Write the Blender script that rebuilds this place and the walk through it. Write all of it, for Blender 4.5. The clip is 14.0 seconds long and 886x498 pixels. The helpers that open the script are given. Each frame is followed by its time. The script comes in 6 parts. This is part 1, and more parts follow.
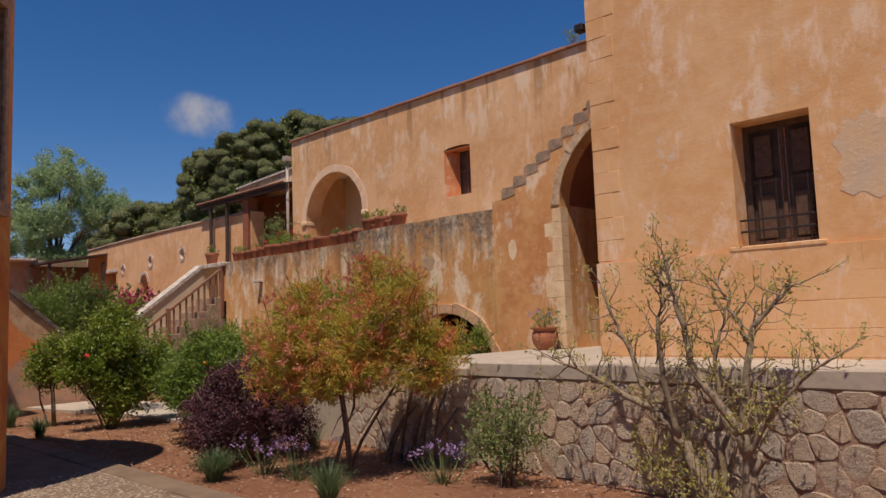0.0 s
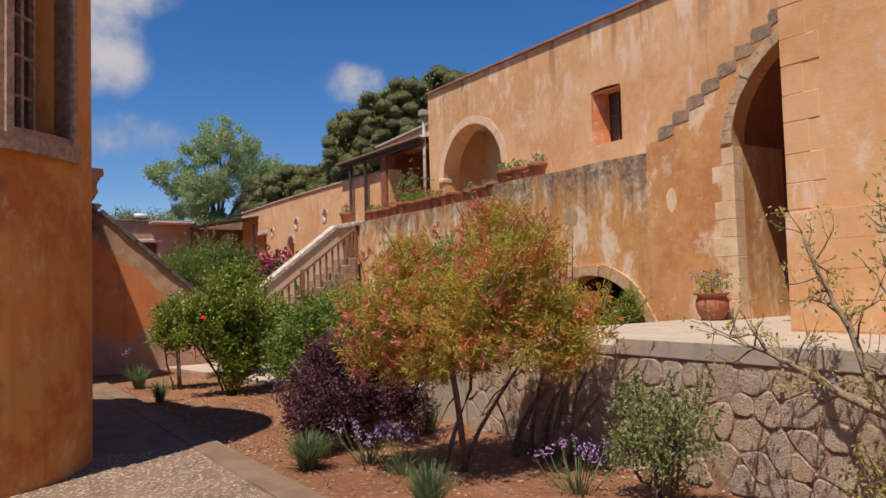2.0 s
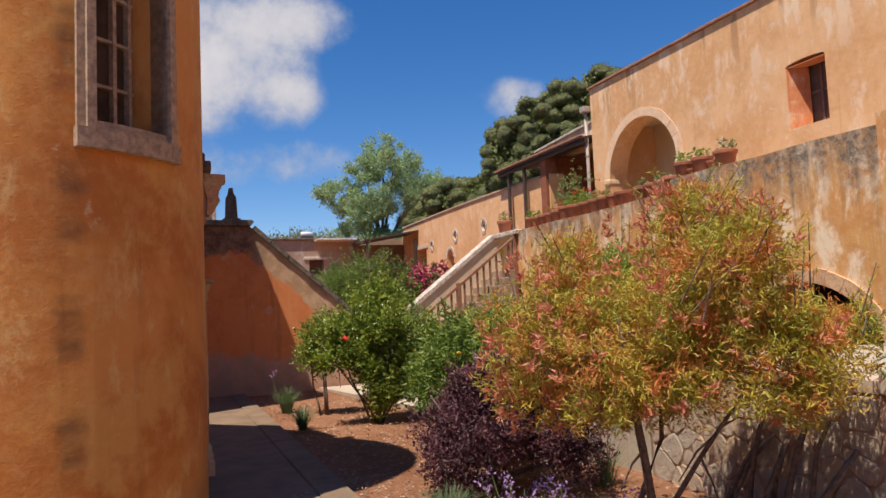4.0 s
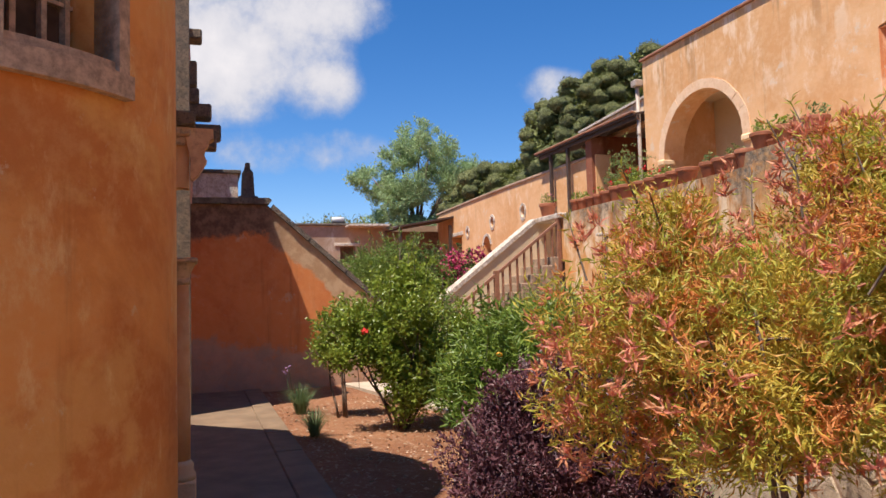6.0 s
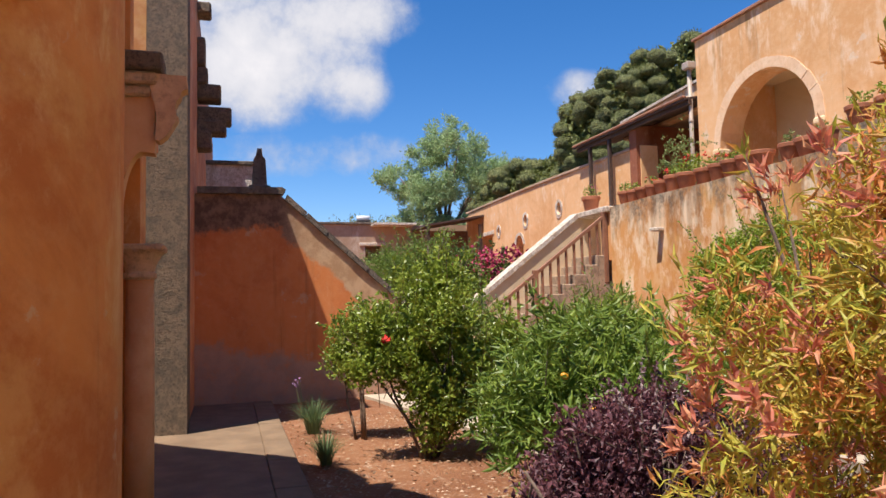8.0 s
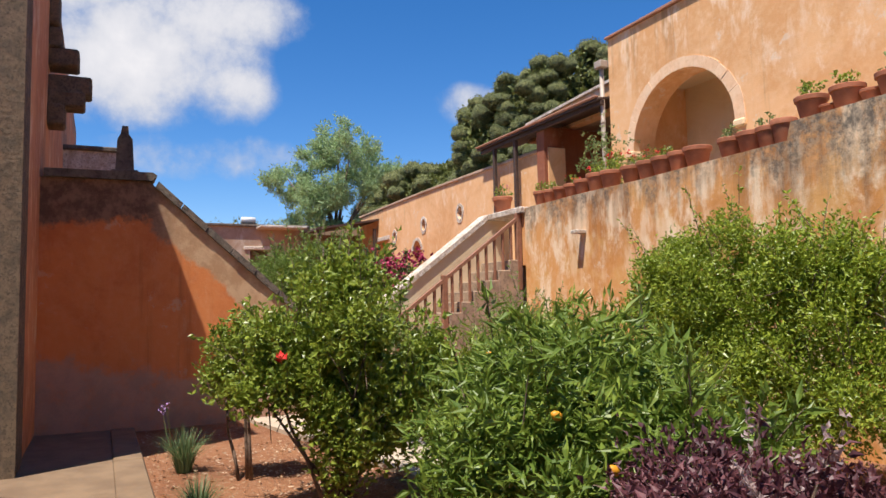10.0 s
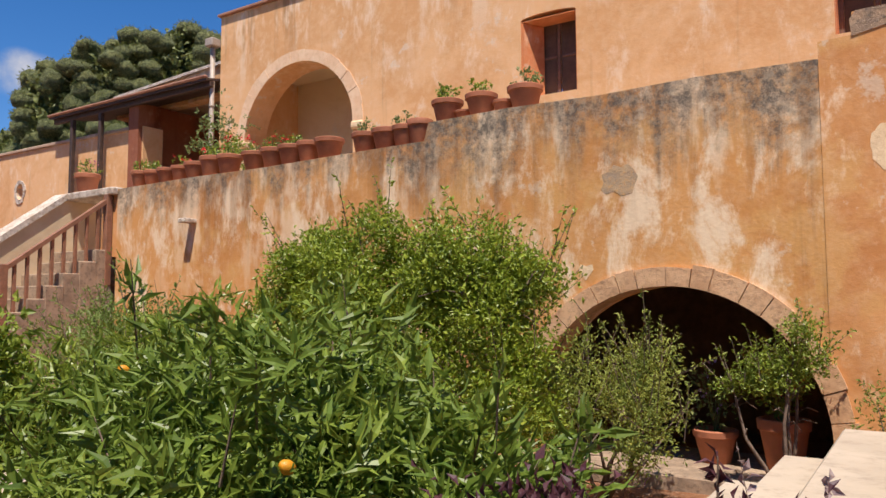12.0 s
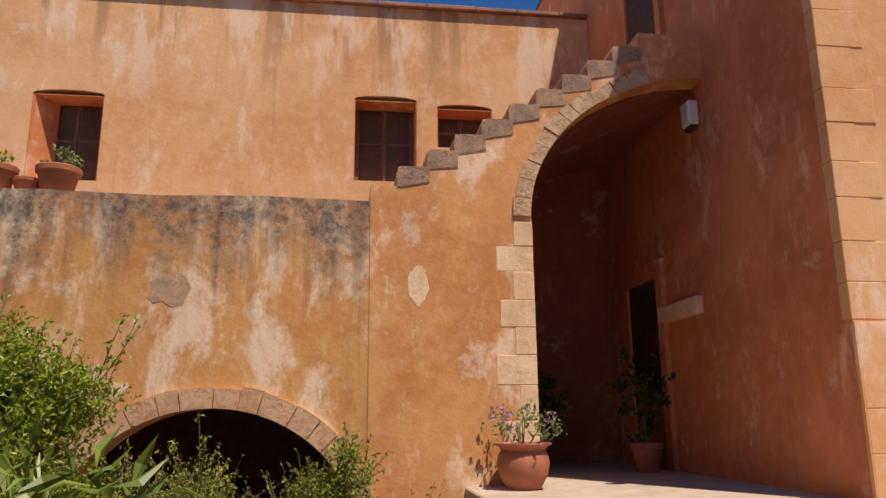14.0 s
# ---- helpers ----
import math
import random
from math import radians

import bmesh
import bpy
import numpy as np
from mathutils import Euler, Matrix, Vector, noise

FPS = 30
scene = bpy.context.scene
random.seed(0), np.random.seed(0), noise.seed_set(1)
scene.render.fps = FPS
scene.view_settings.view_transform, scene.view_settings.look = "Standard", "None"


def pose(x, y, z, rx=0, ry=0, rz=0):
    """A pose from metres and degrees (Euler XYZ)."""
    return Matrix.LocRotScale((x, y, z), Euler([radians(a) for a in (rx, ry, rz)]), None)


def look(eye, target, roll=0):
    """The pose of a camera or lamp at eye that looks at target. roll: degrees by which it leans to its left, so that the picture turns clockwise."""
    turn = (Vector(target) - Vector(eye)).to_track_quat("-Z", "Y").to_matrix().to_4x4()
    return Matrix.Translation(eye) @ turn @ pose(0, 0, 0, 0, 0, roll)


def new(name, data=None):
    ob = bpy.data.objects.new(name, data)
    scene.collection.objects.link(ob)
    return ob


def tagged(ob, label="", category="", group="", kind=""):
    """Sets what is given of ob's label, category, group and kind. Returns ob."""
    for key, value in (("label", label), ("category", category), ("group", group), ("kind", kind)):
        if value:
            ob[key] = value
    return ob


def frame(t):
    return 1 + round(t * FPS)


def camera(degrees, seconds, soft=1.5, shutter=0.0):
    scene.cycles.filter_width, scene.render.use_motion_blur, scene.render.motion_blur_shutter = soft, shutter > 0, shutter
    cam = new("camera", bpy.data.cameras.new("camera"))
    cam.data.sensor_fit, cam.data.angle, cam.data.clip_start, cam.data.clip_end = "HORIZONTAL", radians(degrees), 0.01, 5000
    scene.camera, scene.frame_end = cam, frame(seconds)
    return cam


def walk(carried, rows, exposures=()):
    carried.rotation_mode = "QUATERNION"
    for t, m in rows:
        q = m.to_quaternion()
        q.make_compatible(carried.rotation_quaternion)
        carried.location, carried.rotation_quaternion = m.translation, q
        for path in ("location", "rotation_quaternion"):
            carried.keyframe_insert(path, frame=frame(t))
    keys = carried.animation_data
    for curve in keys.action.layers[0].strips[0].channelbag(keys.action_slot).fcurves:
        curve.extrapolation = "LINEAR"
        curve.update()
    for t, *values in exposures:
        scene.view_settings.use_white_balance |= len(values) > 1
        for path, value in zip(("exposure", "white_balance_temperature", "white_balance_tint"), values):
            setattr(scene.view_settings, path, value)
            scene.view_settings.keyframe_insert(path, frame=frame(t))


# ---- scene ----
cam = camera(61.7, 14.0)
METRES, EYE, TILT, LEAN, TURN = 10.0, 1.6, 0.0, 0.0, 44.6
ROWS = [
    (0.0, 0.0, 0.0, 0.0, 0.19, 5.4, 2.05),
    (0.5, 0.0092, 0.0427, -0.0002, 2.97, 4.37, 2.06),
    (1.0, 0.0123, 0.0821, -0.0024, 5.69, 3.41, 2.26),
    (1.5, 0.0122, 0.1243, -0.0007, 8.75, 2.9, 2.11),
    (2.0, 0.0127, 0.1657, -0.0002, 11.84, 2.89, 1.63),
    (2.5, 0.0088, 0.2019, 0.0006, 15.15, 3.09, 1.7),
    (3.0, -0.0022, 0.2413, 0.003, 19.24, 3.96, 1.93),
    (3.5, -0.0126, 0.2803, 0.0021, 22.92, 4.47, 2.68),
    (6.0, -0.0899, 0.4575, 0.0001, 27.31, 3.69, 1.64),
    (6.5, -0.1092, 0.492, -0.0017, 28.56, 3.64, 1.61),
    (7.0, -0.1265, 0.5271, 0.0006, 29.67, 3.94, 1.29),
    (9.5, -0.2429, 0.6788, -0.0042, 25.13, 4.25, 1.47),
    (10.0, -0.2618, 0.7093, -0.0024, 20.65, 4.47, 1.05),
    (10.5, -0.2805, 0.7359, -0.0055, 15.2, 4.61, 0.75),
    (11.0, -0.2963, 0.7624, -0.004, 8.37, 4.36, 0.72),
    (11.5, -0.3107, 0.7908, -0.0048, -1.03, 4.41, 0.67),
    (12.0, -0.3272, 0.8134, -0.0059, -11.41, 4.39, 0.18),
    (12.5, -0.3445, 0.834, -0.0031, -22.52, 5.16, -0.3),
    (13.0, -0.3541, 0.854, -0.0038, -33.63, 6.85, -0.77),
    (13.5, -0.3649, 0.8694, -0.0003, -44.06, 9.17, -0.34),
    (14.0, -0.3812, 0.8847, 0.0033, -52.11, 12.69, 0.5),
]
walk(cam, [(t, pose(0, 0, EYE, TILT, LEAN, TURN) @ pose(METRES * x, METRES * y, METRES * z, 90 + pitch, roll, yaw)) for t, x, y, z, yaw, pitch, roll in ROWS],
     exposures=[(0, -0.32, 6850, 17), (1.5, -0.06, 6800, 16), (3.5, 0.22, 6750, 14), (7, 0.62, 6700, 13), (9.5, 0.6, 6600, 11), (11.5, 0.45, 6700, 13), (13, 0.2, 6950, 17), (14, 0.02, 7250, 21)])

# ---- world, sun ----
SUN = Vector((0.588, -1.0, 2.75)).normalized()
world = bpy.data.worlds.new("sky")
scene.world = world
world.use_nodes = True
wt = world.node_tree
wt.nodes.clear()


def wnode(kind, **values):
    n = wt.nodes.new(kind)
    for k, v in values.items():
        n.inputs[k].default_value = v
    return n


sky = wnode("ShaderNodeTexSky")
sky.sky_type, sky.sun_disc = "NISHITA", False
sky.sun_elevation = math.asin(SUN.z)
sky.sun_rotation = math.atan2(SUN.x, SUN.y)
sky.air_density, sky.dust_density, sky.ozone_density = 0.9, 0.0, 4.0
geo = wnode("ShaderNodeTexCoord")
back = wnode("ShaderNodeBackground", Strength=0.083)
hue = wnode("ShaderNodeHueSaturation", Saturation=1.3)
tintm = wt.nodes.new("ShaderNodeMix")
tintm.data_type, tintm.blend_type = "RGBA", "MULTIPLY"
tintm.inputs["Factor"].default_value = 1.0
tintm.inputs["B"].default_value = (1.24, 1.20, 1.27, 1)
wt.links.new(sky.outputs["Color"], tintm.inputs["A"])
wt.links.new(tintm.outputs["Result"], hue.inputs["Color"])
# Cumulus clouds: soft lumps round a few directions, broken up by noise
lumps = [(177, 18.2, 7.5, 4.6, 1.0), (171.5, 16.2, 3.6, 2.4, 0.95), (173, 21.5, 6.5, 2.6, 0.9), (152.9, 15.5, 2.6, 1.6, 0.78), (172, 11.3, 8.5, 1.6, 0.42), (186, 24, 11, 5.0, 0.95), (163, 27, 6, 1.6, 0.5)]
warp = wnode("ShaderNodeTexNoise", Scale=9.0, Detail=7.0, Roughness=0.62)
wt.links.new(geo.outputs["Generated"], warp.inputs["Vector"])
total = None
for az, el, wide, high, weight in lumps:
    a, e = radians(az), radians(el)
    d = Vector((math.cos(a) * math.cos(e), math.sin(a) * math.cos(e), math.sin(e)))
    side = Vector((-math.sin(a), math.cos(a), 0))
    top = d.cross(side)
    parts = []
    for axis, size in ((side, radians(wide)), (top, radians(high))):
        sub = wt.nodes.new("ShaderNodeVectorMath")
        sub.operation = "DOT_PRODUCT"
        wt.links.new(geo.outputs["Generated"], sub.inputs[0])
        sub.inputs[1].default_value = axis / size
        off = wt.nodes.new("ShaderNodeMath")
        off.operation = "POWER"
        off.inputs[1].default_value = 2.0
        ab = wt.nodes.new("ShaderNodeMath")
        ab.operation = "ABSOLUTE"
        wt.links.new(sub.outputs["Value"], ab.inputs[0])
        wt.links.new(ab.outputs[0], off.inputs[0])
        parts.append(off)
    front = wt.nodes.new("ShaderNodeVectorMath")
    front.operation = "DOT_PRODUCT"
    wt.links.new(geo.outputs["Generated"], front.inputs[0])
    front.inputs[1].default_value = d
    add = wt.nodes.new("ShaderNodeMath")
    add.operation = "ADD"
    wt.links.new(parts[0].outputs[0], add.inputs[0])
    wt.links.new(parts[1].outputs[0], add.inputs[1])
    fall = wt.nodes.new("ShaderNodeMapRange")
    fall.inputs["From Min"].default_value, fall.inputs["From Max"].default_value = 1.5, 0.0
    fall.inputs["To Min"].default_value, fall.inputs["To Max"].default_value = 0.0, weight
    wt.links.new(add.outputs[0], fall.inputs["Value"])
    ahead = wt.nodes.new("ShaderNodeMath")
    ahead.operation = "GREATER_THAN"
    ahead.inputs[1].default_value = 0.5
    wt.links.new(front.outputs["Value"], ahead.inputs[0])
    mul = wt.nodes.new("ShaderNodeMath")
    mul.operation = "MULTIPLY"
    wt.links.new(fall.outputs[0], mul.inputs[0])
    wt.links.new(ahead.outputs[0], mul.inputs[1])
    if total is None:
        total = mul
    else:
        mx = wt.nodes.new("ShaderNodeMath")
        mx.operation = "MAXIMUM"
        wt.links.new(total.outputs[0], mx.inputs[0])
        wt.links.new(mul.outputs[0], mx.inputs[1])
        total = mx
dens = wt.nodes.new("ShaderNodeMath")
dens.operation = "MULTIPLY_ADD"
dens.inputs[1].default_value = 1.9
wt.links.new(warp.outputs["Fac"], dens.inputs[0])
wt.links.new(total.outputs[0], dens.inputs[2])
cloud = wt.nodes.new("ShaderNodeMapRange")
cloud.interpolation_type = "SMOOTHSTEP"
cloud.inputs["From Min"].default_value, cloud.inputs["From Max"].default_value = 1.08, 1.9
wt.links.new(dens.outputs[0], cloud.inputs["Value"])
gate = wt.nodes.new("ShaderNodeMath")
gate.operation = "MULTIPLY"
gate2 = wt.nodes.new("ShaderNodeMath")
gate2.operation = "GREATER_THAN"
gate2.inputs[1].default_value = 0.001
wt.links.new(total.outputs[0], gate2.inputs[0])
wt.links.new(cloud.outputs[0], gate.inputs[0])
wt.links.new(gate2.outputs[0], gate.inputs[1])
mix = wt.nodes.new("ShaderNodeMix")
mix.data_type = "RGBA"
wt.links.new(gate.outputs[0], mix.inputs["Factor"])
wt.links.new(hue.outputs["Color"], mix.inputs["A"])
shade = wt.nodes.new("ShaderNodeMix")
shade.data_type = "RGBA"
shade.inputs["A"].default_value, shade.inputs["B"].default_value = (4.2, 4.6, 5.5, 1), (7.1, 7.1, 7.4, 1)
thick = wt.nodes.new("ShaderNodeMapRange")
thick.inputs["From Min"].default_value, thick.inputs["From Max"].default_value = 1.3, 2.25
wt.links.new(dens.outputs[0], thick.inputs["Value"])
wt.links.new(thick.outputs[0], shade.inputs["Factor"])
wt.links.new(shade.outputs["Result"], mix.inputs["B"])
wt.links.new(mix.outputs["Result"], back.inputs["Color"])
out = wt.nodes.new("ShaderNodeOutputWorld")
wt.links.new(back.outputs[0], out.inputs["Surface"])

sun = new("sun", bpy.data.lights.new("sun", "SUN"))
sun.data.energy, sun.data.angle, sun.data.color = 5.0, radians(0.53), (1.0, 0.95, 0.86)
sun.matrix_world = look(SUN * 60, (0, 0, 0))


# ---- materials ----
class Mat:
    """A small builder for node materials in world-sized coordinates."""

    def __init__(self, name, rough=0.85, metal=0.0):
        self.m = bpy.data.materials.new(name)
        self.m.use_nodes = True
        self.t = self.m.node_tree
        self.b = self.t.nodes["Principled BSDF"]
        self.b.inputs["Roughness"].default_value = rough
        self.b.inputs["Metallic"].default_value = metal
        self.g = self.t.nodes.new("ShaderNodeNewGeometry")
        self.pos = self.g.outputs["Position"]

    def scaled(self, sx, sy, sz):
        n = self.t.nodes.new("ShaderNodeMapping")
        n.inputs["Scale"].default_value = (sx, sy, sz)
        self.t.links.new(self.pos, n.inputs["Vector"])
        return n.outputs[0]

    def noise(self, scale, detail=5, rough=0.6, vec=None, dist=0.0):
        n = self.t.nodes.new("ShaderNodeTexNoise")
        n.inputs["Scale"].default_value, n.inputs["Detail"].default_value = scale, detail
        n.inputs["Roughness"].default_value, n.inputs["Distortion"].default_value = rough, dist
        self.t.links.new(vec or self.pos, n.inputs["Vector"])
        return n.outputs["Fac"]

    def ramp(self, fac, lo, hi, a=0.0, b=1.0):
        n = self.t.nodes.new("ShaderNodeMapRange")
        n.interpolation_type = "SMOOTHSTEP"
        n.inputs["From Min"].default_value, n.inputs["From Max"].default_value = lo, hi
        n.inputs["To Min"].default_value, n.inputs["To Max"].default_value = a, b
        self.t.links.new(fac, n.inputs["Value"])
        return n.outputs[0]

    def math(self, op, a, b):
        n = self.t.nodes.new("ShaderNodeMath")
        n.operation = op
        for k, v in ((0, a), (1, b)):
            if isinstance(v, (int, float)):
                n.inputs[k].default_value = v
            else:
                self.t.links.new(v, n.inputs[k])
        return n.outputs[0]

    def axis(self, name):
        n = self.t.nodes.new("ShaderNodeSeparateXYZ")
        self.t.links.new(self.pos, n.inputs[0])
        return n.outputs[name]

    def random(self):
        return self.t.nodes.new("ShaderNodeObjectInfo").outputs["Random"]

    def island(self):
        return self.g.outputs["Random Per Island"]

    def mix(self, fac, a, b, blend="MIX"):
        n = self.t.nodes.new("ShaderNodeMix")
        n.data_type, n.blend_type = "RGBA", blend
        for key, v in (("Factor", fac), ("A", a), ("B", b)):
            if isinstance(v, (int, float)):
                n.inputs[key].default_value = v
            elif isinstance(v, tuple):
                n.inputs[key].default_value = (*v, 1)
            else:
                self.t.links.new(v, n.inputs[key])
        return n.outputs["Result"]

    def color(self, c):
        if isinstance(c, tuple):
            self.b.inputs["Base Color"].default_value = (*c, 1)
        else:
            self.t.links.new(c, self.b.inputs["Base Color"])
        return self

    def bump(self, fac, strength=0.3, dist=0.01):
        n = self.t.nodes.new("ShaderNodeBump")
        n.inputs["Strength"].default_value, n.inputs["Distance"].default_value = strength, dist
        self.t.links.new(fac, n.inputs["Height"])
        self.t.links.new(n.outputs[0], self.b.inputs["Normal"])
        return self


def plaster(name, base, pale, deep, pale_at=0.53, streak=0.5, top=None, grey=0.6, pale_amount=0.9, gold=None, drip=None, stain=None, slope=None, foot=None):
    """Weathered lime plaster: blotches, bleached patches, dark drip streaks; top: height of a lichen-grey upper edge."""
    m = Mat(name, 0.92)
    big = m.noise(0.7, 7, 0.66, dist=0.4)
    fine = m.noise(7.0, 6, 0.7)
    runs = m.noise(1.0, 8, 0.72, m.scaled(2.1, 2.1, 1.1), 0.25)
    runs2 = m.noise(1.0, 5, 0.62, m.scaled(4.2, 4.2, 0.24))
    c = m.mix(m.ramp(big, 0.40, 0.60), deep, base)
    if gold:
        c = m.mix(m.math("MULTIPLY", m.ramp(m.noise(1.3, 6, 0.65), 0.5, 0.62), 0.7), c, gold)
    c = m.mix(m.math("MULTIPLY", m.ramp(fine, 0.42, 0.68), 0.3), c, tuple(0.5 * (a + b) for a, b in zip(base, pale)))
    c = m.mix(m.math("MULTIPLY", m.ramp(runs, pale_at - 0.02, pale_at + 0.13), pale_amount), c, pale)
    worn = m.ramp(m.noise(2.1, 8, 0.72), 0.60, 0.66)
    c = m.mix(m.math("MULTIPLY", worn, 0.6), c, tuple(0.6 * a + 0.4 * b for a, b in zip(pale, (0.45, 0.4, 0.35))))
    c = m.mix(m.math("MULTIPLY", m.ramp(runs2, 0.57, 0.76), streak), c, tuple(0.40 * v for v in deep))
    if drip is not None:
        fade = m.math("MULTIPLY", m.ramp(m.axis("Z"), drip - 1.7, drip - 0.1), m.ramp(m.noise(1.0, 4, 0.6, m.scaled(3.0, 3.0, 0.22)), 0.52, 0.64))
        c = m.mix(m.math("MULTIPLY", fade, 0.6), c, tuple(0.45 * v for v in deep))
        fade = m.math("MULTIPLY", m.ramp(m.axis("Z"), drip - 2.6, drip - 0.3), m.ramp(m.noise(1.0, 5, 0.62, m.scaled(1.9, 2.2, 0.65)), 0.52, 0.62))
        c = m.mix(m.math("MULTIPLY", fade, 0.68), c, pale)
    if stain is not None:
        n = m.t.nodes.new("ShaderNodeVectorMath")
        n.operation = "DISTANCE"
        m.t.links.new(m.scaled(1, 1, 0), n.inputs[0])
        n.inputs[1].default_value = stain
        near = m.math("ADD", n.outputs["Value"], m.math("MULTIPLY", m.math("SUBTRACT", m.noise(5, 4, 0.6), 0.5), 0.16))
        spots = m.math("MULTIPLY", m.ramp(near, 0.14, 0.03), m.ramp(m.noise(1.0, 3, 0.5, m.scaled(0.2, 0.2, 2.6)), 0.42, 0.62))
        c = m.mix(m.math("MULTIPLY", spots, 0.7), c, (0.10, 0.045, 0.022))
    if top is not None:
        edge = m.math("ADD", m.axis("Z"), m.math("MULTIPLY", m.math("SUBTRACT", runs2, 0.5), 2.2))
        edge = m.math("MULTIPLY", m.ramp(edge, top - 0.75, top + 0.05), m.ramp(m.noise(6, 7, 0.78), 0.3, 0.6))
        c = m.mix(m.math("MULTIPLY", edge, grey), c, m.mix(m.ramp(m.noise(17, 6, 0.75), 0.42, 0.6), (0.10, 0.083, 0.066), (0.30, 0.235, 0.165)))
    if foot is not None:
        low = m.math("ADD", m.axis("Z"), m.math("MULTIPLY", m.math("SUBTRACT", m.noise(1.1, 6, 0.65), 0.5), 1.9))
        damp = m.math("MULTIPLY", m.ramp(low, foot + 0.16, foot - 0.10), m.ramp(m.noise(5, 6, 0.7), 0.25, 0.55, 0.55, 0.95))
        c = m.mix(damp, c, m.mix(m.ramp(m.noise(2.6, 6, 0.7), 0.4, 0.6), (0.52, 0.32, 0.22), (0.42, 0.28, 0.20)))
    if slope is not None:
        # bare, blackened masonry along the top and the sloping shoulder
        y0, z0, fall = slope
        edge = m.math("MINIMUM", z0, m.math("SUBTRACT", z0, m.math("MULTIPLY", m.math("SUBTRACT", m.axis("Y"), y0), fall)))
        under = m.math("ADD", m.math("SUBTRACT", edge, m.axis("Z")), m.math("MULTIPLY", m.math("SUBTRACT", m.noise(1.6, 7, 0.7), 0.5), 0.75))
        bare = m.mix(m.ramp(m.noise(4.5, 7, 0.75), 0.4, 0.6), (0.10, 0.06, 0.042), (0.24, 0.145, 0.092))
        bare = m.mix(m.ramp(m.axis("Y"), y0 - 0.1, y0 + 0.5), bare, m.mix(m.ramp(m.noise(3.5, 6, 0.7), 0.4, 0.62), (0.60, 0.40, 0.235), (0.46, 0.28, 0.15)))
        c = m.mix(m.math("MULTIPLY", m.ramp(under, 0.66, 0.54), 0.95), c, bare)
    pits = m.noise(28, 4, 0.7)
    c = m.mix(m.math("MULTIPLY", m.ramp(pits, 0.60, 0.72), 0.16), c, tuple(0.7 * v for v in deep))
    m.color(c)
    m.bump(m.math("ADD", m.math("MULTIPLY", fine, 0.7), m.math("MULTIPLY", pits, 0.3)), 0.2, 0.03)
    return m.m


OCHRE = plaster("ochre_plaster", (0.66, 0.315, 0.10), (0.86, 0.67, 0.46), (0.53, 0.22, 0.058), 0.50, 0.6, 3.42, 0.95, gold=(0.66, 0.36, 0.12), drip=3.5)
OCHRE2 = plaster("ochre_plaster_dry", (0.68, 0.32, 0.115), (0.86, 0.64, 0.43), (0.55, 0.225, 0.07), 0.54, 0.3, gold=(0.68, 0.37, 0.13))
PEACH = plaster("peach_plaster", (0.78, 0.44, 0.21), (0.86, 0.66, 0.46), (0.68, 0.345, 0.14), 0.55, 0.4, pale_amount=0.6, drip=7.5)
PEACH_BLOCK = plaster("peach_plaster_smooth", (0.77, 0.435, 0.20), (0.84, 0.62, 0.44), (0.69, 0.35, 0.14), 0.54, 0.15, pale_amount=0.75)
RUST = plaster("rust_orange_plaster", (0.72, 0.29, 0.075), (0.82, 0.52, 0.22), (0.57, 0.19, 0.042), 0.54, 0.4, pale_amount=0.8, gold=(0.70, 0.32, 0.09))
RUST_APSE = plaster("rust_orange_apse_plaster", (0.73, 0.30, 0.068), (0.80, 0.52, 0.21), (0.55, 0.18, 0.035), 0.54, 0.4, pale_amount=0.7, gold=(0.72, 0.37, 0.095), stain=(-7.96, 1.53, 0))
BRICKRED = plaster("red_brown_plaster", (0.70, 0.235, 0.07), (0.74, 0.42, 0.22), (0.58, 0.165, 0.048), 0.60, 0.35, pale_amount=0.6, slope=(3.82, 3.42, 0.9025), foot=0.85)
# redder than the block front: the shade is put into the plaster colour
SHADED_RED = plaster("shaded_red_plaster", (0.68, 0.24, 0.09), (0.78, 0.48, 0.29), (0.52, 0.165, 0.06), 0.56, 0.3)
CREAM = plaster("cream_plaster", (0.72, 0.56, 0.36), (0.76, 0.62, 0.45), (0.66, 0.48, 0.29), 0.6, 0.1)
LONGRUST = plaster("streaked_rust_plaster", (0.60, 0.25, 0.10), (0.68, 0.44, 0.27), (0.44, 0.17, 0.07), 0.52, 0.6, 7.0, 0.8)
TANARCH = plaster("tan_orange_plaster", (0.70, 0.40, 0.19), (0.76, 0.54, 0.33), (0.58, 0.28, 0.105), 0.54, 0.35, pale_amount=0.6)
TAN = plaster("tan_plaster", (0.46, 0.31, 0.21), (0.54, 0.42, 0.32), (0.38, 0.24, 0.15), 0.53, 0.4)


def stone(name, a, b, spots=(0.1, 0.09, 0.08), amount=0.6, scale=3.0, rough=0.9, per=False, bump=0.5, depth=0.015):
    m = Mat(name, rough)
    c = m.mix(m.ramp(m.noise(scale, 6, 0.65), 0.35, 0.65), a, b)
    if per:
        c = m.mix(m.ramp(m.random(), 0.0, 1.0), c, m.mix(m.ramp(m.math("FRACT", m.math("MULTIPLY", m.random(), 7.3), 0.0), 0.2, 0.8), (0.68, 0.42, 0.23), (0.52, 0.45, 0.37)))
        c = m.mix(0.5, c, m.mix(m.ramp(m.noise(9, 5, 0.7), 0.4, 0.65), a, b))
    c = m.mix(m.math("MULTIPLY", m.ramp(m.noise(scale * 4, 6, 0.75), 0.5, 0.68), amount), c, spots)
    m.color(c)
    m.bump(m.math("ADD", m.noise(scale * 9, 6, 0.75), m.noise(scale * 2, 4, 0.6)), bump, depth)
    return m.m


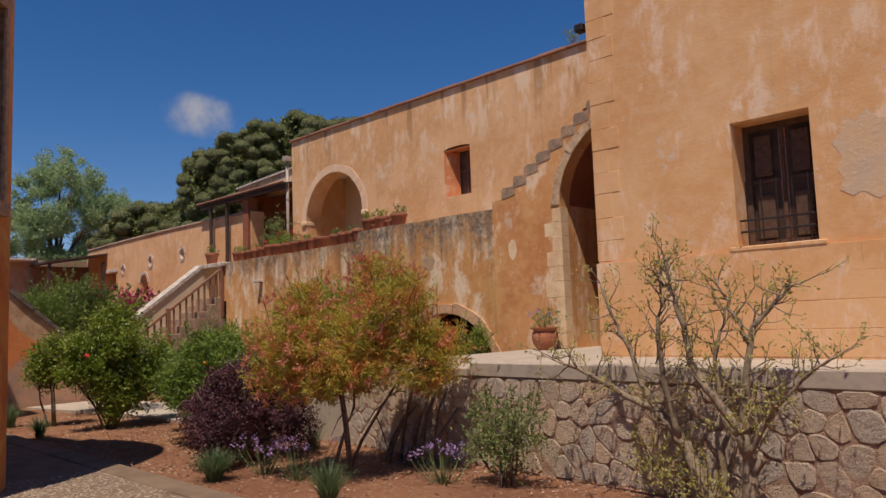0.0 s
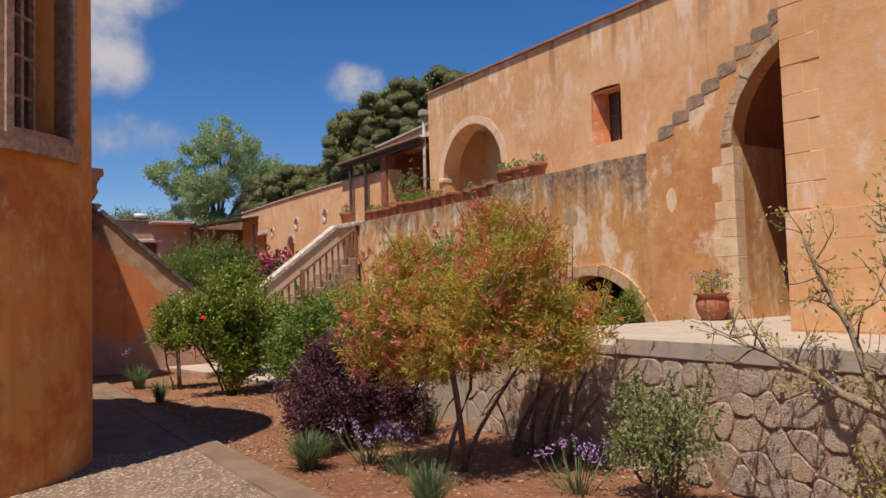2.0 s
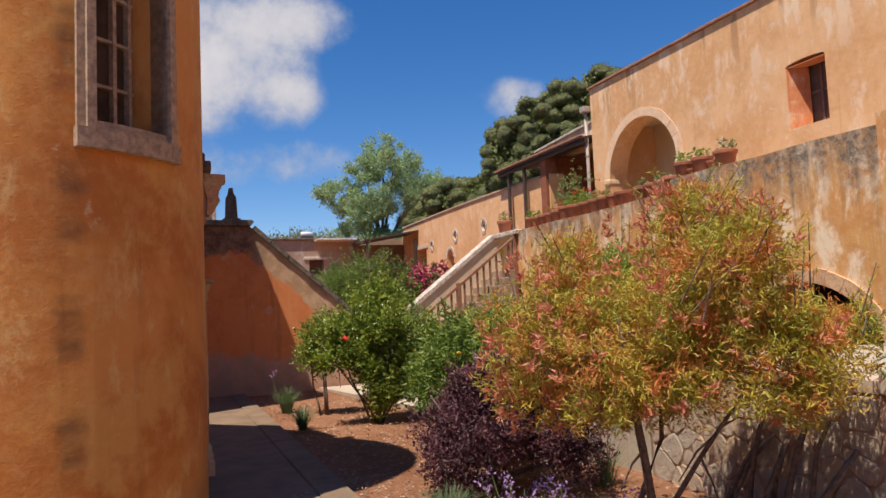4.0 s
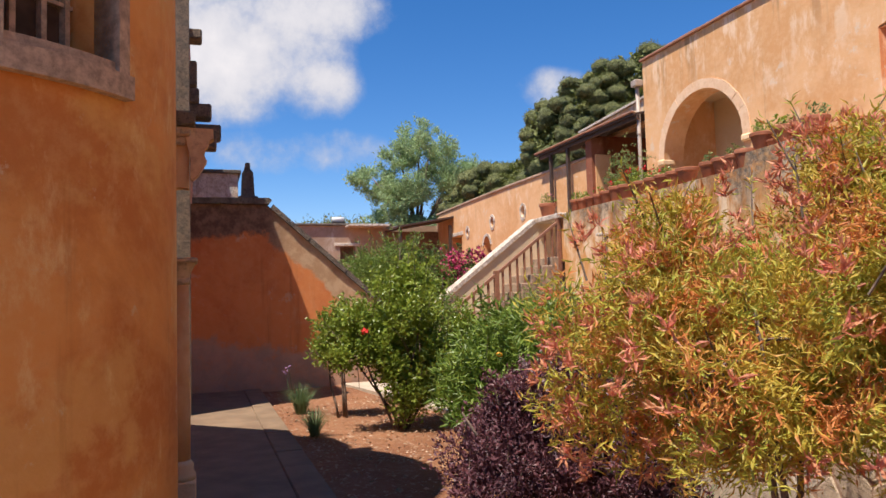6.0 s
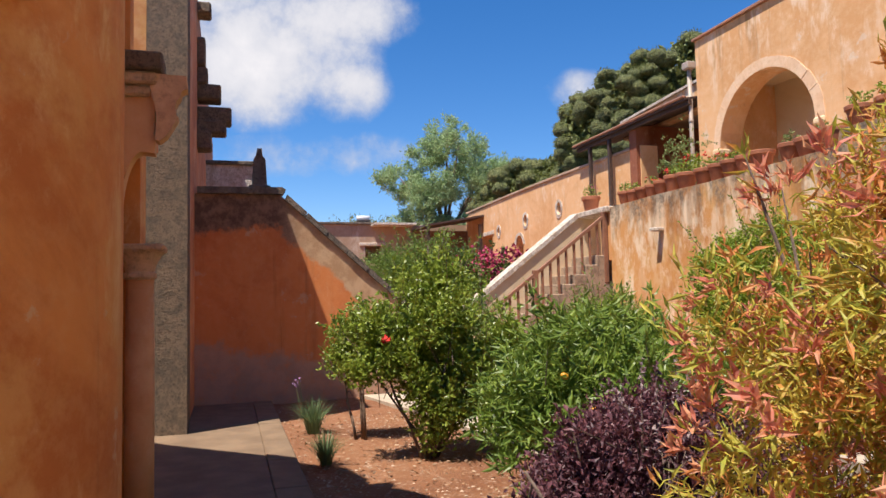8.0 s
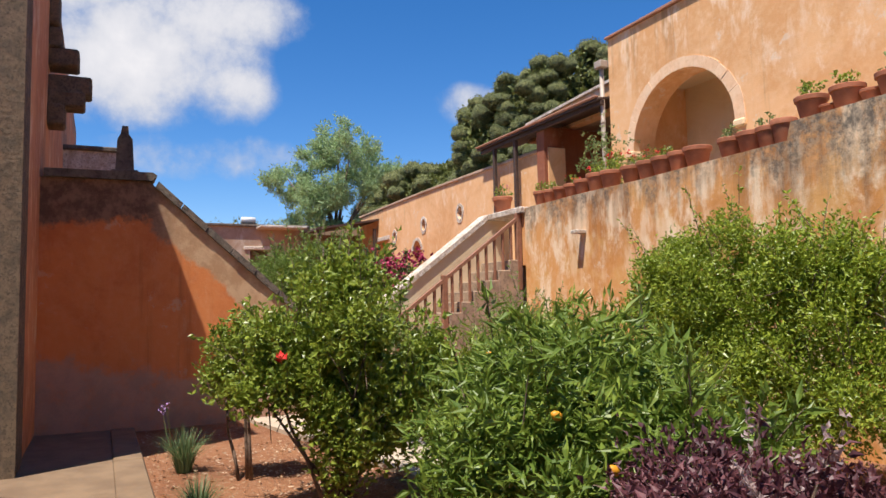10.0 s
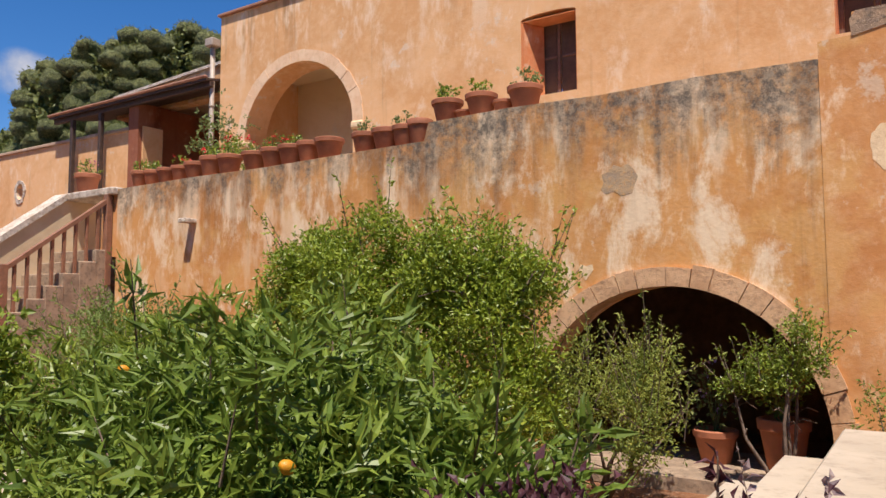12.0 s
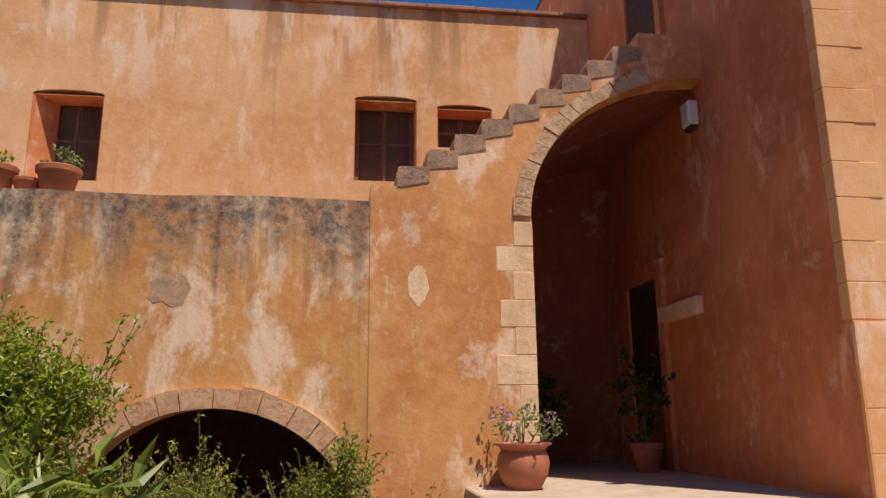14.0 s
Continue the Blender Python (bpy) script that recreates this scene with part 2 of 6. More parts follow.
QUOIN = stone("pale_ashlar", (0.84, 0.62, 0.38), (0.74, 0.49, 0.27), (0.56, 0.35, 0.18), 0.4, 2.6)
STEPSTONE = stone("weathered_step_stone", (0.50, 0.32, 0.19), (0.31, 0.215, 0.145), (0.11, 0.09, 0.075), 0.7, 5.5, bump=1.0)
VOUSSOIR = stone("brown_arch_stone", (0.70, 0.43, 0.24), (0.54, 0.30, 0.155), (0.28, 0.17, 0.1), 0.5, 4)
VOUSSOIR2 = stone("pale_worn_arch_stone", (0.76, 0.54, 0.33), (0.60, 0.38, 0.21), (0.30, 0.21, 0.14), 0.6, 5.0, bump=0.9, depth=0.03)
ARCHSTONE = stone("peach_arch_stone", (0.84, 0.58, 0.37), (0.78, 0.49, 0.29), (0.55, 0.34, 0.2), 0.3, 3)
REPAIR2 = stone("tan_cement_repair", (0.70, 0.44, 0.24), (0.60, 0.43, 0.30), (0.72, 0.41, 0.18), 0.7, 3.0)
REPAIR = stone("cement_repair", (0.38, 0.275, 0.185), (0.54, 0.36, 0.20), (0.62, 0.33, 0.12), 0.9, 7.0)
GREYSTONE = stone("lichen_grey_ashlar", (0.34, 0.235, 0.15), (0.20, 0.145, 0.098), (0.085, 0.065, 0.047), 0.8, 9.0, bump=1.0, depth=0.05)
STAIRSTONE = stone("tan_stair_stone", (0.42, 0.30, 0.205), (0.27, 0.19, 0.13), (0.14, 0.105, 0.075), 0.65, 5)
COPING = stone("blackened_coping", (0.21, 0.165, 0.125), (0.11, 0.088, 0.07), (0.045, 0.038, 0.032), 0.7, 4, bump=0.9, depth=0.03)
RUBBLE = stone("rubble_stone", (0.72, 0.55, 0.38), (0.57, 0.43, 0.305), (0.32, 0.235, 0.175), 0.42, 7, per=True, bump=1.0, depth=0.03)
MORTAR = stone("lime_mortar", (0.60, 0.38, 0.25), (0.46, 0.275, 0.175), (0.28, 0.17, 0.11), 0.5, 9, bump=1.0, depth=0.03)
CONCRETE = stone("pale_concrete", (0.50, 0.41, 0.31), (0.42, 0.34, 0.255), (0.30, 0.235, 0.175), 0.5, 1.8, bump=0.35)
WHITEWASH = stone("flaking_whitewash", (0.74, 0.65, 0.55), (0.50, 0.38, 0.285), (0.25, 0.19, 0.145), 0.85, 6.0, bump=0.8, depth=0.02)
PATHMAT = stone("worn_cement_path", (0.235, 0.155, 0.092), (0.165, 0.105, 0.062), (0.22, 0.16, 0.11), 0.5, 2.5)


def simple(name, color, rough=0.7, metal=0.0, var=0.25, scale=8, bump=0.25, per=False):
    m = Mat(name, rough, metal)
    dark = tuple(v * (1 - var * 1.6) for v in color)
    c = m.mix(m.ramp(m.noise(scale, 6, 0.7), 0.32, 0.68), dark, color)
    if per:
        c = m.mix(m.math("MULTIPLY", m.random(), 0.5), c, tuple(min(1, v * 1.35) for v in color))
    m.color(c)
    m.bump(m.noise(scale * 5, 5, 0.7), bump, 0.006)
    return m.m


TERRACOTTA = simple("terracotta", (0.42, 0.15, 0.075), 0.8, var=0.2, per=True)
WOOD = simple("weathered_brown_wood", (0.13, 0.065, 0.036), 0.75, var=0.3, scale=14)
RAILWOOD = simple("red_brown_painted_wood", (0.33, 0.15, 0.085), 0.65, var=0.2, scale=12)
BROWNLEAF = simple("faded_red_brown_wood", (0.25, 0.135, 0.088), 0.7, var=0.2, scale=10)
DARKWOOD = simple("dark_wood", (0.09, 0.05, 0.035), 0.7, var=0.3, scale=12)
PALEWOOD = simple("worn_tan_stone_frame", (0.54, 0.36, 0.23), 0.85, var=0.3, scale=16)
IRON = simple("dark_wrought_iron", (0.06, 0.045, 0.04), 0.6, 0.6, var=0.3)
PIPE = simple("pale_painted_metal_pipe", (0.46, 0.37, 0.29), 0.5, 0.0, var=0.15)
# low colour that stands for the missing light inside rooms
INNER_SHADE = simple("interior_shade_plaster", (0.26, 0.14, 0.09), 0.9)
# dark tone puts the shade of the passage and porch hut into the colour
DEEP_SHADE_RED = plaster("deep_shade_red_plaster", (0.30, 0.095, 0.042), (0.44, 0.22, 0.13), (0.24, 0.07, 0.035), 0.58, 0.3)
TILE = simple("clay_roof_tile", (0.38, 0.18, 0.11), 0.85, var=0.3, scale=6, per=True)
BARK = simple("grey_brown_bark", (0.23, 0.16, 0.115), 0.9, var=0.35, scale=20, bump=0.6)
STREAK_BARK = simple("dark_streak_bark", (0.30, 0.185, 0.12), 0.95, var=0.35, scale=22, bump=0.7)
TWIG = simple("pale_lichened_bark", (0.36, 0.265, 0.165), 0.9, var=0.3, scale=24, bump=0.6)
STEM = simple("green_stem", (0.15, 0.19, 0.06), 0.7)
EARTH = simple("potting_earth", (0.07, 0.045, 0.03), 0.95)
WHITE = simple("white_enamel", (0.75, 0.74, 0.72), 0.4, var=0.08)
FLOWER_RED = simple("red_petals", (0.72, 0.03, 0.02), 0.6, var=0.15)
FLOWER_MAG = simple("magenta_bracts", (0.50, 0.03, 0.11), 0.6, var=0.3)
FLOWER_LILAC = simple("lilac_petals", (0.46, 0.27, 0.52), 0.6, var=0.2)
FLOWER_PINK = simple("pink_petals", (0.65, 0.2, 0.25), 0.6, var=0.2)
LEMON = simple("orange_yellow_peel", (0.70, 0.30, 0.02), 0.45, var=0.1, bump=0.3, scale=30)

m = Mat("dark_window_glass", 0.42)
m.b.inputs["Specular IOR Level"].default_value = 0.12
m.color(m.mix(m.ramp(m.noise(3, 3), 0.4, 0.6), (0.045, 0.027, 0.018), (0.085, 0.05, 0.034)))
GLASS = m.m

BROWNPANE = simple("dusty_brown_window_leaf", (0.15, 0.088, 0.058), 0.85, var=0.2, scale=5)

m = Mat("red_soil", 0.97)
c = m.mix(m.ramp(m.noise(0.8, 6, 0.65), 0.35, 0.65), (0.24, 0.092, 0.038), (0.33, 0.145, 0.066))
c = m.mix(m.math("MULTIPLY", m.ramp(m.noise(16, 6, 0.75), 0.52, 0.66), 0.7), c, (0.48, 0.31, 0.2))
c = m.mix(m.math("MULTIPLY", m.ramp(m.noise(26, 6, 0.75), 0.56, 0.68), 0.6), c, (0.12, 0.06, 0.035))
m.color(c)
m.bump(m.math("ADD", m.noise(9, 6, 0.75), m.noise(45, 4, 0.7)), 0.9, 0.035)
SOIL = m.m


def foliage(name, colors, tip=None, rough=0.55, trans=0.35):
    """Leaves whose colour changes from leaf to leaf and over the crown."""
    m = Mat(name, rough)
    c = m.mix(m.island(), colors[0], colors[1])
    if len(colors) > 2:
        c = m.mix(m.ramp(m.noise(3.2, 3), 0.42, 0.6), c, colors[2])
    if len(colors) > 3:
        c = m.mix(m.ramp(m.noise(4.6, 2, 0.5, m.scaled(1.3, 1.1, 1)), 0.5, 0.62), c, colors[3])
    m.color(c)
    tr = m.t.nodes.new("ShaderNodeBsdfTranslucent")
    mixs = m.t.nodes.new("ShaderNodeMixShader")
    mixs.inputs[0].default_value = trans
    bright = m.mix(0.0, c, c)
    m.t.links.new(bright, tr.inputs["Color"])
    m.t.links.new(m.b.outputs[0], mixs.inputs[1])
    m.t.links.new(tr.outputs[0], mixs.inputs[2])
    m.t.links.new(mixs.outputs[0], m.t.nodes["Material Output"].inputs["Surface"])
    return m.m


L_ORANGE = foliage("autumn_leaves", [(0.55, 0.46, 0.06), (0.29, 0.34, 0.045), (0.52, 0.39, 0.055), (0.62, 0.235, 0.065)])
L_YOUNG = foliage("red_young_leaves", [(0.60, 0.17, 0.115), (0.66, 0.33, 0.16)])
L_HIBISCUS = foliage("hibiscus_leaves", [(0.14, 0.21, 0.026), (0.35, 0.41, 0.058), (0.22, 0.285, 0.036)], rough=0.38)
L_FINE = foliage("jasmine_leaves", [(0.13, 0.205, 0.035), (0.23, 0.31, 0.06)])
L_CITRUS = foliage("citrus_leaves", [(0.085, 0.15, 0.02), (0.285, 0.37, 0.058), (0.14, 0.212, 0.03)], rough=0.44)
L_LIME = foliage("yellow_green_leaves", [(0.16, 0.235, 0.025), (0.40, 0.46, 0.05), (0.24, 0.31, 0.03)], rough=0.42)
L_PURPLE = foliage("purple_leaves", [(0.09, 0.027, 0.036), (0.20, 0.075, 0.08), (0.07, 0.024, 0.032)], rough=0.5, trans=0.25)
L_DUSTY = foliage("dusty_green_leaves", [(0.161, 0.218, 0.063), (0.287, 0.322, 0.103)])
L_OLIVE = foliage("olive_green_leaves", [(0.24, 0.29, 0.05), (0.42, 0.44, 0.085), (0.20, 0.25, 0.04)])
L_SEED = foliage("purplish_seed_leaves", [(0.34, 0.24, 0.24), (0.48, 0.37, 0.34)])
# green lowered to put the passage shade into the leaves
L_SHADE = foliage("shade_toned_leaves", [(0.03, 0.05, 0.015), (0.06, 0.085, 0.025)])
L_BUD = foliage("bud_leaves", [(0.38, 0.36, 0.08), (0.52, 0.44, 0.13)])
L_PINE = foliage("pine_needles", [(0.12, 0.145, 0.04), (0.26, 0.275, 0.075), (0.18, 0.205, 0.055)], trans=0.25)
m = Mat("needle_clump", 0.75)
c = m.mix(m.island(), (0.17, 0.195, 0.06), (0.30, 0.31, 0.10))
c = m.mix(m.ramp(m.noise(5.5, 5, 0.75), 0.42, 0.62), (0.10, 0.12, 0.036), c)
c = m.mix(m.math("MULTIPLY", m.ramp(m.noise(14, 4, 0.75), 0.5, 0.66), 0.7), c, (0.38, 0.385, 0.13))
m.color(c)
m.bump(m.math("ADD", m.noise(9, 5, 0.8), m.noise(26, 3, 0.7)), 1.0, 0.16)
NEEDLE_CLUMP = m.m
L_CHINA = foliage("light_tree_leaves", [(0.25, 0.36, 0.16), (0.42, 0.53, 0.26), (0.32, 0.43, 0.2)])
L_BOUG = foliage("bougainvillea_leaves", [(0.07, 0.125, 0.025), (0.13, 0.18, 0.04)])
L_GRASS = foliage("blue_green_blades", [(0.09, 0.15, 0.055), (0.17, 0.23, 0.10)])


# ---- helpers of this scene ----
def mesh_from(name, bm, mat, smooth=False):
    me = bpy.data.meshes.new(name)
    bmesh.ops.recalc_face_normals(bm, faces=bm.faces)
    bm.to_mesh(me)
    bm.free()
    me.materials.append(mat)
    if smooth:
        for p in me.polygons:
            p.use_smooth = True
    return me


def part(name, bm, mat, parent=None, label="", smooth=False):
    ob = new(name, mesh_from(name, bm, mat, smooth) if mat is not None else bm)
    if parent is not None:
        ob.parent = parent
    if label:
        ob["label"] = label
    return ob


def thing(name, label, category, at=(0, 0, 0), group="", kind=""):
    ob = new(name)
    ob.location = at
    ob.empty_display_size = 0.1
    return tagged(ob, label, category, group, kind)


def add_box(bm, x0, x1, y0, y1, z0, z1, bevel=0.0):
    c = Matrix.LocRotScale(((x0 + x1) / 2, (y0 + y1) / 2, (z0 + z1) / 2), None, (abs(x1 - x0), abs(y1 - y0), abs(z1 - z0)))
    v = bmesh.ops.create_cube(bm, size=1, matrix=c)["verts"]
    if bevel:
        es = list({e for q in v for e in q.link_edges})
        bmesh.ops.bevel(bm, geom=es, offset=bevel, segments=1, affect="EDGES")
    return bm


def box(x0, x1, y0, y1, z0, z1, bevel=0.0):
    return add_box(bmesh.new(), x0, x1, y0, y1, z0, z1, bevel)


def prism(outline, holes, origin, u, v, depth):
    """A slab with holes: 2D loops (a, b) at origin + a*u + b*v, pushed along depth."""
    bm = bmesh.new()
    o, u, v, depth = Vector(origin), Vector(u), Vector(v), Vector(depth)
    edges = []
    for loop in (outline, *holes):
        vs = [bm.verts.new(o + a * u + b * v) for a, b in loop]
        edges += [bm.edges.new((vs[i], vs[(i + 1) % len(vs)])) for i in range(len(vs))]
    if holes:
        bmesh.ops.triangle_fill(bm, use_beauty=True, use_dissolve=False, edges=edges)
    else:
        bm.faces.new(bm.verts[:])
    r = bmesh.ops.extrude_face_region(bm, geom=bm.faces[:])
    bmesh.ops.translate(bm, verts=[g for g in r["geom"] if isinstance(g, bmesh.types.BMVert)], vec=depth)
    return bm


def wall_x(outline, holes, y, thick):
    """A wall along x whose face looks to -y."""
    return prism(outline, holes, (0, y, 0), (1, 0, 0), (0, 0, 1), (0, thick, 0))


def wall_y(outline, holes, x, thick):
    """A wall along y; thick is signed along x."""
    return prism(outline, holes, (x, 0, 0), (0, 1, 0), (0, 0, 1), (thick, 0, 0))


def rect(a0, a1, b0, b1):
    return [(a0, b0), (a1, b0), (a1, b1), (a0, b1)]


def arc(cx, cz, r, a0, a1, n, rz=None):
    rz = rz or r
    return [(cx + r * math.cos(radians(a0 + (a1 - a0) * i / n)), cz + rz * math.sin(radians(a0 + (a1 - a0) * i / n))) for i in range(n + 1)]


def arch_hole(x0, x1, z0, spring, rise, n=16):
    return [(x0, z0), (x1, z0)] + arc((x0 + x1) / 2, spring, (x1 - x0) / 2, 0, 180, n, rise)


def lathe(profile, n=18):
    """A turned shape from (radius, height) pairs."""
    bm = bmesh.new()
    rings = [[bm.verts.new((r * math.cos(math.tau * i / n), r * math.sin(math.tau * i / n), z)) for i in range(n)] for r, z in profile]
    for a, b in zip(rings, rings[1:]):
        for i in range(n):
            bm.faces.new((a[i], a[(i + 1) % n], b[(i + 1) % n], b[i]))
    bm.faces.new(rings[0][::-1])
    bm.faces.new(rings[-1])
    return bm


def add_tube(bm, pts, radii, n=6):
    rings = []
    for i, (p, r) in enumerate(zip(pts, radii)):
        d = (Vector(pts[min(i + 1, len(pts) - 1)]) - Vector(pts[max(i - 1, 0)])).normalized()
        s = d.orthogonal().normalized()
        w = d.cross(s)
        rings.append([bm.verts.new(Vector(p) + r * (math.cos(math.tau * k / n) * s + math.sin(math.tau * k / n) * w)) for k in range(n)])
    for a, b in zip(rings, rings[1:]):
        k0 = min(range(n), key=lambda k: (b[k].co - a[0].co).length)
        for i in range(n):
            bm.faces.new((a[i], a[(i + 1) % n], b[(k0 + i + 1) % n], b[(k0 + i) % n]))
    bm.faces.new(rings[-1])
    bm.faces.new(rings[0][::-1])
    return bm


def leaf_mesh(name, points, normals, size, aspect, mat, rng, fold=0.25, jitter=0.35, bend=0.15):
    """Many pointed leaves, each of four triangles folded along the midrib, as one mesh."""
    n = len(points)
    d = normals + rng.normal(0, jitter, (n, 3))
    d /= np.linalg.norm(d, axis=1, keepdims=True) + 1e-9
    r = rng.normal(0, 1, (n, 3))
    s = np.cross(d, r)
    s /= np.linalg.norm(s, axis=1, keepdims=True) + 1e-9
    w = np.cross(d, s)
    L = size * rng.uniform(0.65, 1.25, (n, 1))
    W = L * aspect
    base, tip = points, points + d * L - w * L * bend
    mid = points + d * L * 0.48 + w * L * 0.05
    a, b = mid + s * W * 0.5 + w * W * fold, mid - s * W * 0.5 + w * W * fold
    verts = np.stack([base, a, tip, b, mid], 1).reshape(-1, 3)
    k = (np.arange(n) * 5)[:, None]
    faces = np.concatenate([k + np.array([[0, 1, 4]]), k + np.array([[1, 2, 4]]), k + np.array([[2, 3, 4]]), k + np.array([[3, 0, 4]])], 1).reshape(-1, 3)
    me = bpy.data.meshes.new(name)
    me.from_pydata(verts.tolist(), [], faces.tolist())
    me.materials.append(mat)
    return me


def grow(rng, start, direction, length, radius, depth, spread=0.6, up=0.15, kids=3, shrink=0.68):
    """Branches: a list of (points, radii) and the tips with their directions."""
    tubes, tips = [], []

    def go(p, d, ln, r, k):
        pts, rad = [p], [r]
        for i in range(4):
            d = (d + Vector(rng.normal(0, 0.13, 3)) + Vector((0, 0, up * 0.4))).normalized()
            p = p + d * ln / 4
            pts.append(p)
            rad.append(r * (1 - 0.45 * (i + 1) / 4))
        tubes.append((pts, rad))
        if k == 0:
            tips.append((p, d))
            return
        tips.append((p, d)) if k == 1 else None
        for j in range(kids):
            nd = (d + Vector(rng.normal(0, spread, 3)) + Vector((0, 0, up))).normalized()
            at = pts[-1] if j else pts[3]
            go(at, nd, ln * shrink * rng.uniform(0.8, 1.2), rad[-1] * 0.85, k - 1)

    go(Vector(start), Vector(direction).normalized(), length, radius, depth)
    return tubes, tips


def tubes_mesh(tubes, n=5):
    bm = bmesh.new()
    for pts, rad in tubes:
        add_tube(bm, pts, rad, n)
    return bm


def crown_points(rng, lobes, n, shell=0.55, cluster=9, tuft=0.07, gap=-0.22):
    """Points and directions of leaves that sit in tufts all over a crown of lobes (x, y, z, rx, ry, rz)."""
    vol = np.array([l[3] * l[4] * l[5] for l in lobes]) ** 0.7
    k = max(1, n // cluster)
    L = np.array(lobes)[rng.choice(len(lobes), k, p=vol / vol.sum())]
    d = rng.normal(0, 1, (k, 3))
    d /= np.linalg.norm(d, axis=1, keepdims=True)
    r = shell + (1 - shell) * rng.uniform(0, 1, (k, 1)) ** 0.6
    r *= 1 + 0.10 * rng.normal(0, 1, (k, 1))
    c = L[:, :3] + d * r * L[:, 3:]
    size = float(np.mean(L[:, 3:]))
    keep = np.array([noise.noise(Vector(q * 2.2 / size)) for q in c]) > gap
    c, d = c[keep], d[keep]
    p = np.repeat(c, cluster, 0) + rng.normal(0, tuft, (len(c) * cluster, 3))
    dd = np.repeat(d, cluster, 0) * 0.7 + rng.normal(0, 0.75, (len(c) * cluster, 3))
    return p, dd


def bush(name, label, category, at, height, lobes, n, leaf, aspect, mat, seed, stems=5, bark=BARK, up_bias=0.35, shell=0.35, stem_r=0.02, jitter=0.2, fold=0.25, group="", cluster=9, tuft=0.05, clumps=11, shoots=26, reach=0.22):
    """A shrub: stems from the ground, clumps of single leaves on its lobes, and loose shoots beyond them. lobes are relative to its foot."""
    rng = np.random.default_rng(seed)
    th = thing(name, label, category, at, group)
    tubes = []
    for i in range(stems):
        l = lobes[i % len(lobes)]
        foot = Vector((rng.normal(0, 0.05), rng.normal(0, 0.05), -0.04))
        goal = Vector(l[:3]) + Vector(rng.normal(0, 0.3, 3) * np.array(l[3:]))
        mid = foot.lerp(goal, 0.5) + Vector(rng.normal(0, 0.06, 3))
        tubes.append(([foot, foot.lerp(mid, 0.5) + Vector((0, 0, 0.05)), mid, mid.lerp(goal, 0.6), goal], [stem_r, stem_r * 0.85, stem_r * 0.7, stem_r * 0.5, stem_r * 0.3]))
        for j in range(4):
            q = mid.lerp(goal, rng.uniform(0, 0.9))
            e = q + Vector(rng.normal(0, 0.4, 3) * np.array(l[3:]))
            tubes.append(([q, q.lerp(e, 0.5) + Vector((0, 0, 0.04)), e], [stem_r * 0.45, stem_r * 0.3, stem_r * 0.15]))
    small = []
    for l in lobes:
        for k in range(clumps):
            d = rng.normal(0, 1, 3)
            d[2] += 0.25
            d /= np.linalg.norm(d)
            f = rng.uniform(0.28, 0.46)
            small.append((*(np.array(l[:3]) + d * np.array(l[3:]) * rng.uniform(0.5, 0.86)), *(np.array(l[3:]) * f * rng.uniform(0.8, 1.2, 3))))
        small.append((*l[:3], *(np.array(l[3:]) * 0.62)))
    p, d = crown_points(rng, small, n, shell, cluster, tuft)
    d = d + np.array([0, 0, up_bias])
    extra_p, extra_d, sprigs = [], [], []
    for k in range(shoots):
        l = lobes[rng.integers(len(lobes))]
        o = rng.normal(0, 1, 3)
        o[2] = abs(o[2]) * 1.2
        o /= np.linalg.norm(o)
        q = np.array(l[:3]) + o * np.array(l[3:]) * 0.85
        way = o * 0.6 + np.array([0, 0, 0.6]) + rng.normal(0, 0.25, 3)
        way /= np.linalg.norm(way)
        ln = reach * rng.uniform(0.5, 1.4)
        sprigs.append(([tuple(q - way * 0.1), tuple(q + way * ln * 0.5), tuple(q + way * ln)], [stem_r * 0.22, stem_r * 0.16, stem_r * 0.08]))
        m = 16
        t = rng.uniform(0.1, 1.0, (m, 1))
        extra_p.append(q + way * ln * t)
        extra_d.append(way * 0.7 + rng.normal(0, 0.6, (m, 3)))
    if extra_p:
        p, d = np.concatenate([p] + extra_p), np.concatenate([d] + extra_d)
    part("trunk", tubes_mesh(tubes), bark, th, smooth=True)
    if sprigs:
        tagged(part("twig", tubes_mesh(sprigs, 4), bark, th), kind="stuff")
    keep = p[:, 2] > 0.03
    part("crown", leaf_mesh("crown", p[keep], d[keep], leaf, aspect, mat, rng, fold, jitter), None, th)
    return th


# ---- large structure ----
bm = bmesh.new()
n = 90
for i in range(n + 1):
    for j in range(n + 1):
        x, y = -26 + 30 * i / n, -1 + 12 * j / n
        bm.verts.new((x, y, 0.035 * noise.noise(Vector((x * 0.9, y * 0.9, 0))) + 0.02 * noise.noise(Vector((x * 3, y * 3, 4))) - 0.03))
bm.verts.ensure_lookup_table()
for i in range(n):
    for j in range(n):
        a = i * (n + 1) + j
        bm.faces.new([bm.verts[k] for k in (a, a + n + 1, a + n + 2, a + 1)])
bm.verts.ensure_lookup_table()
sides = [[bm.verts[i * (n + 1)] for i in range(n + 1)], [bm.verts[n * (n + 1) + j] for j in range(n + 1)], [bm.verts[i * (n + 1) + n] for i in range(n, -1, -1)], [bm.verts[j] for j in range(n, -1, -1)]]
R = [bm.verts.new((x, y, -0.03)) for x, y in ((-900, -900), (900, -900), (900, 900), (-900, 900))]
for k, side in enumerate(sides):
    for a, b in zip(side, side[1:]):
        bm.faces.new((R[k], b, a))
    bm.faces.new((R[k], R[(k + 1) % 4], side[-1]))
ground = tagged(part("ground", bm, SOIL, smooth=True), "dry red garden soil with small stones", "soil", kind="structure")


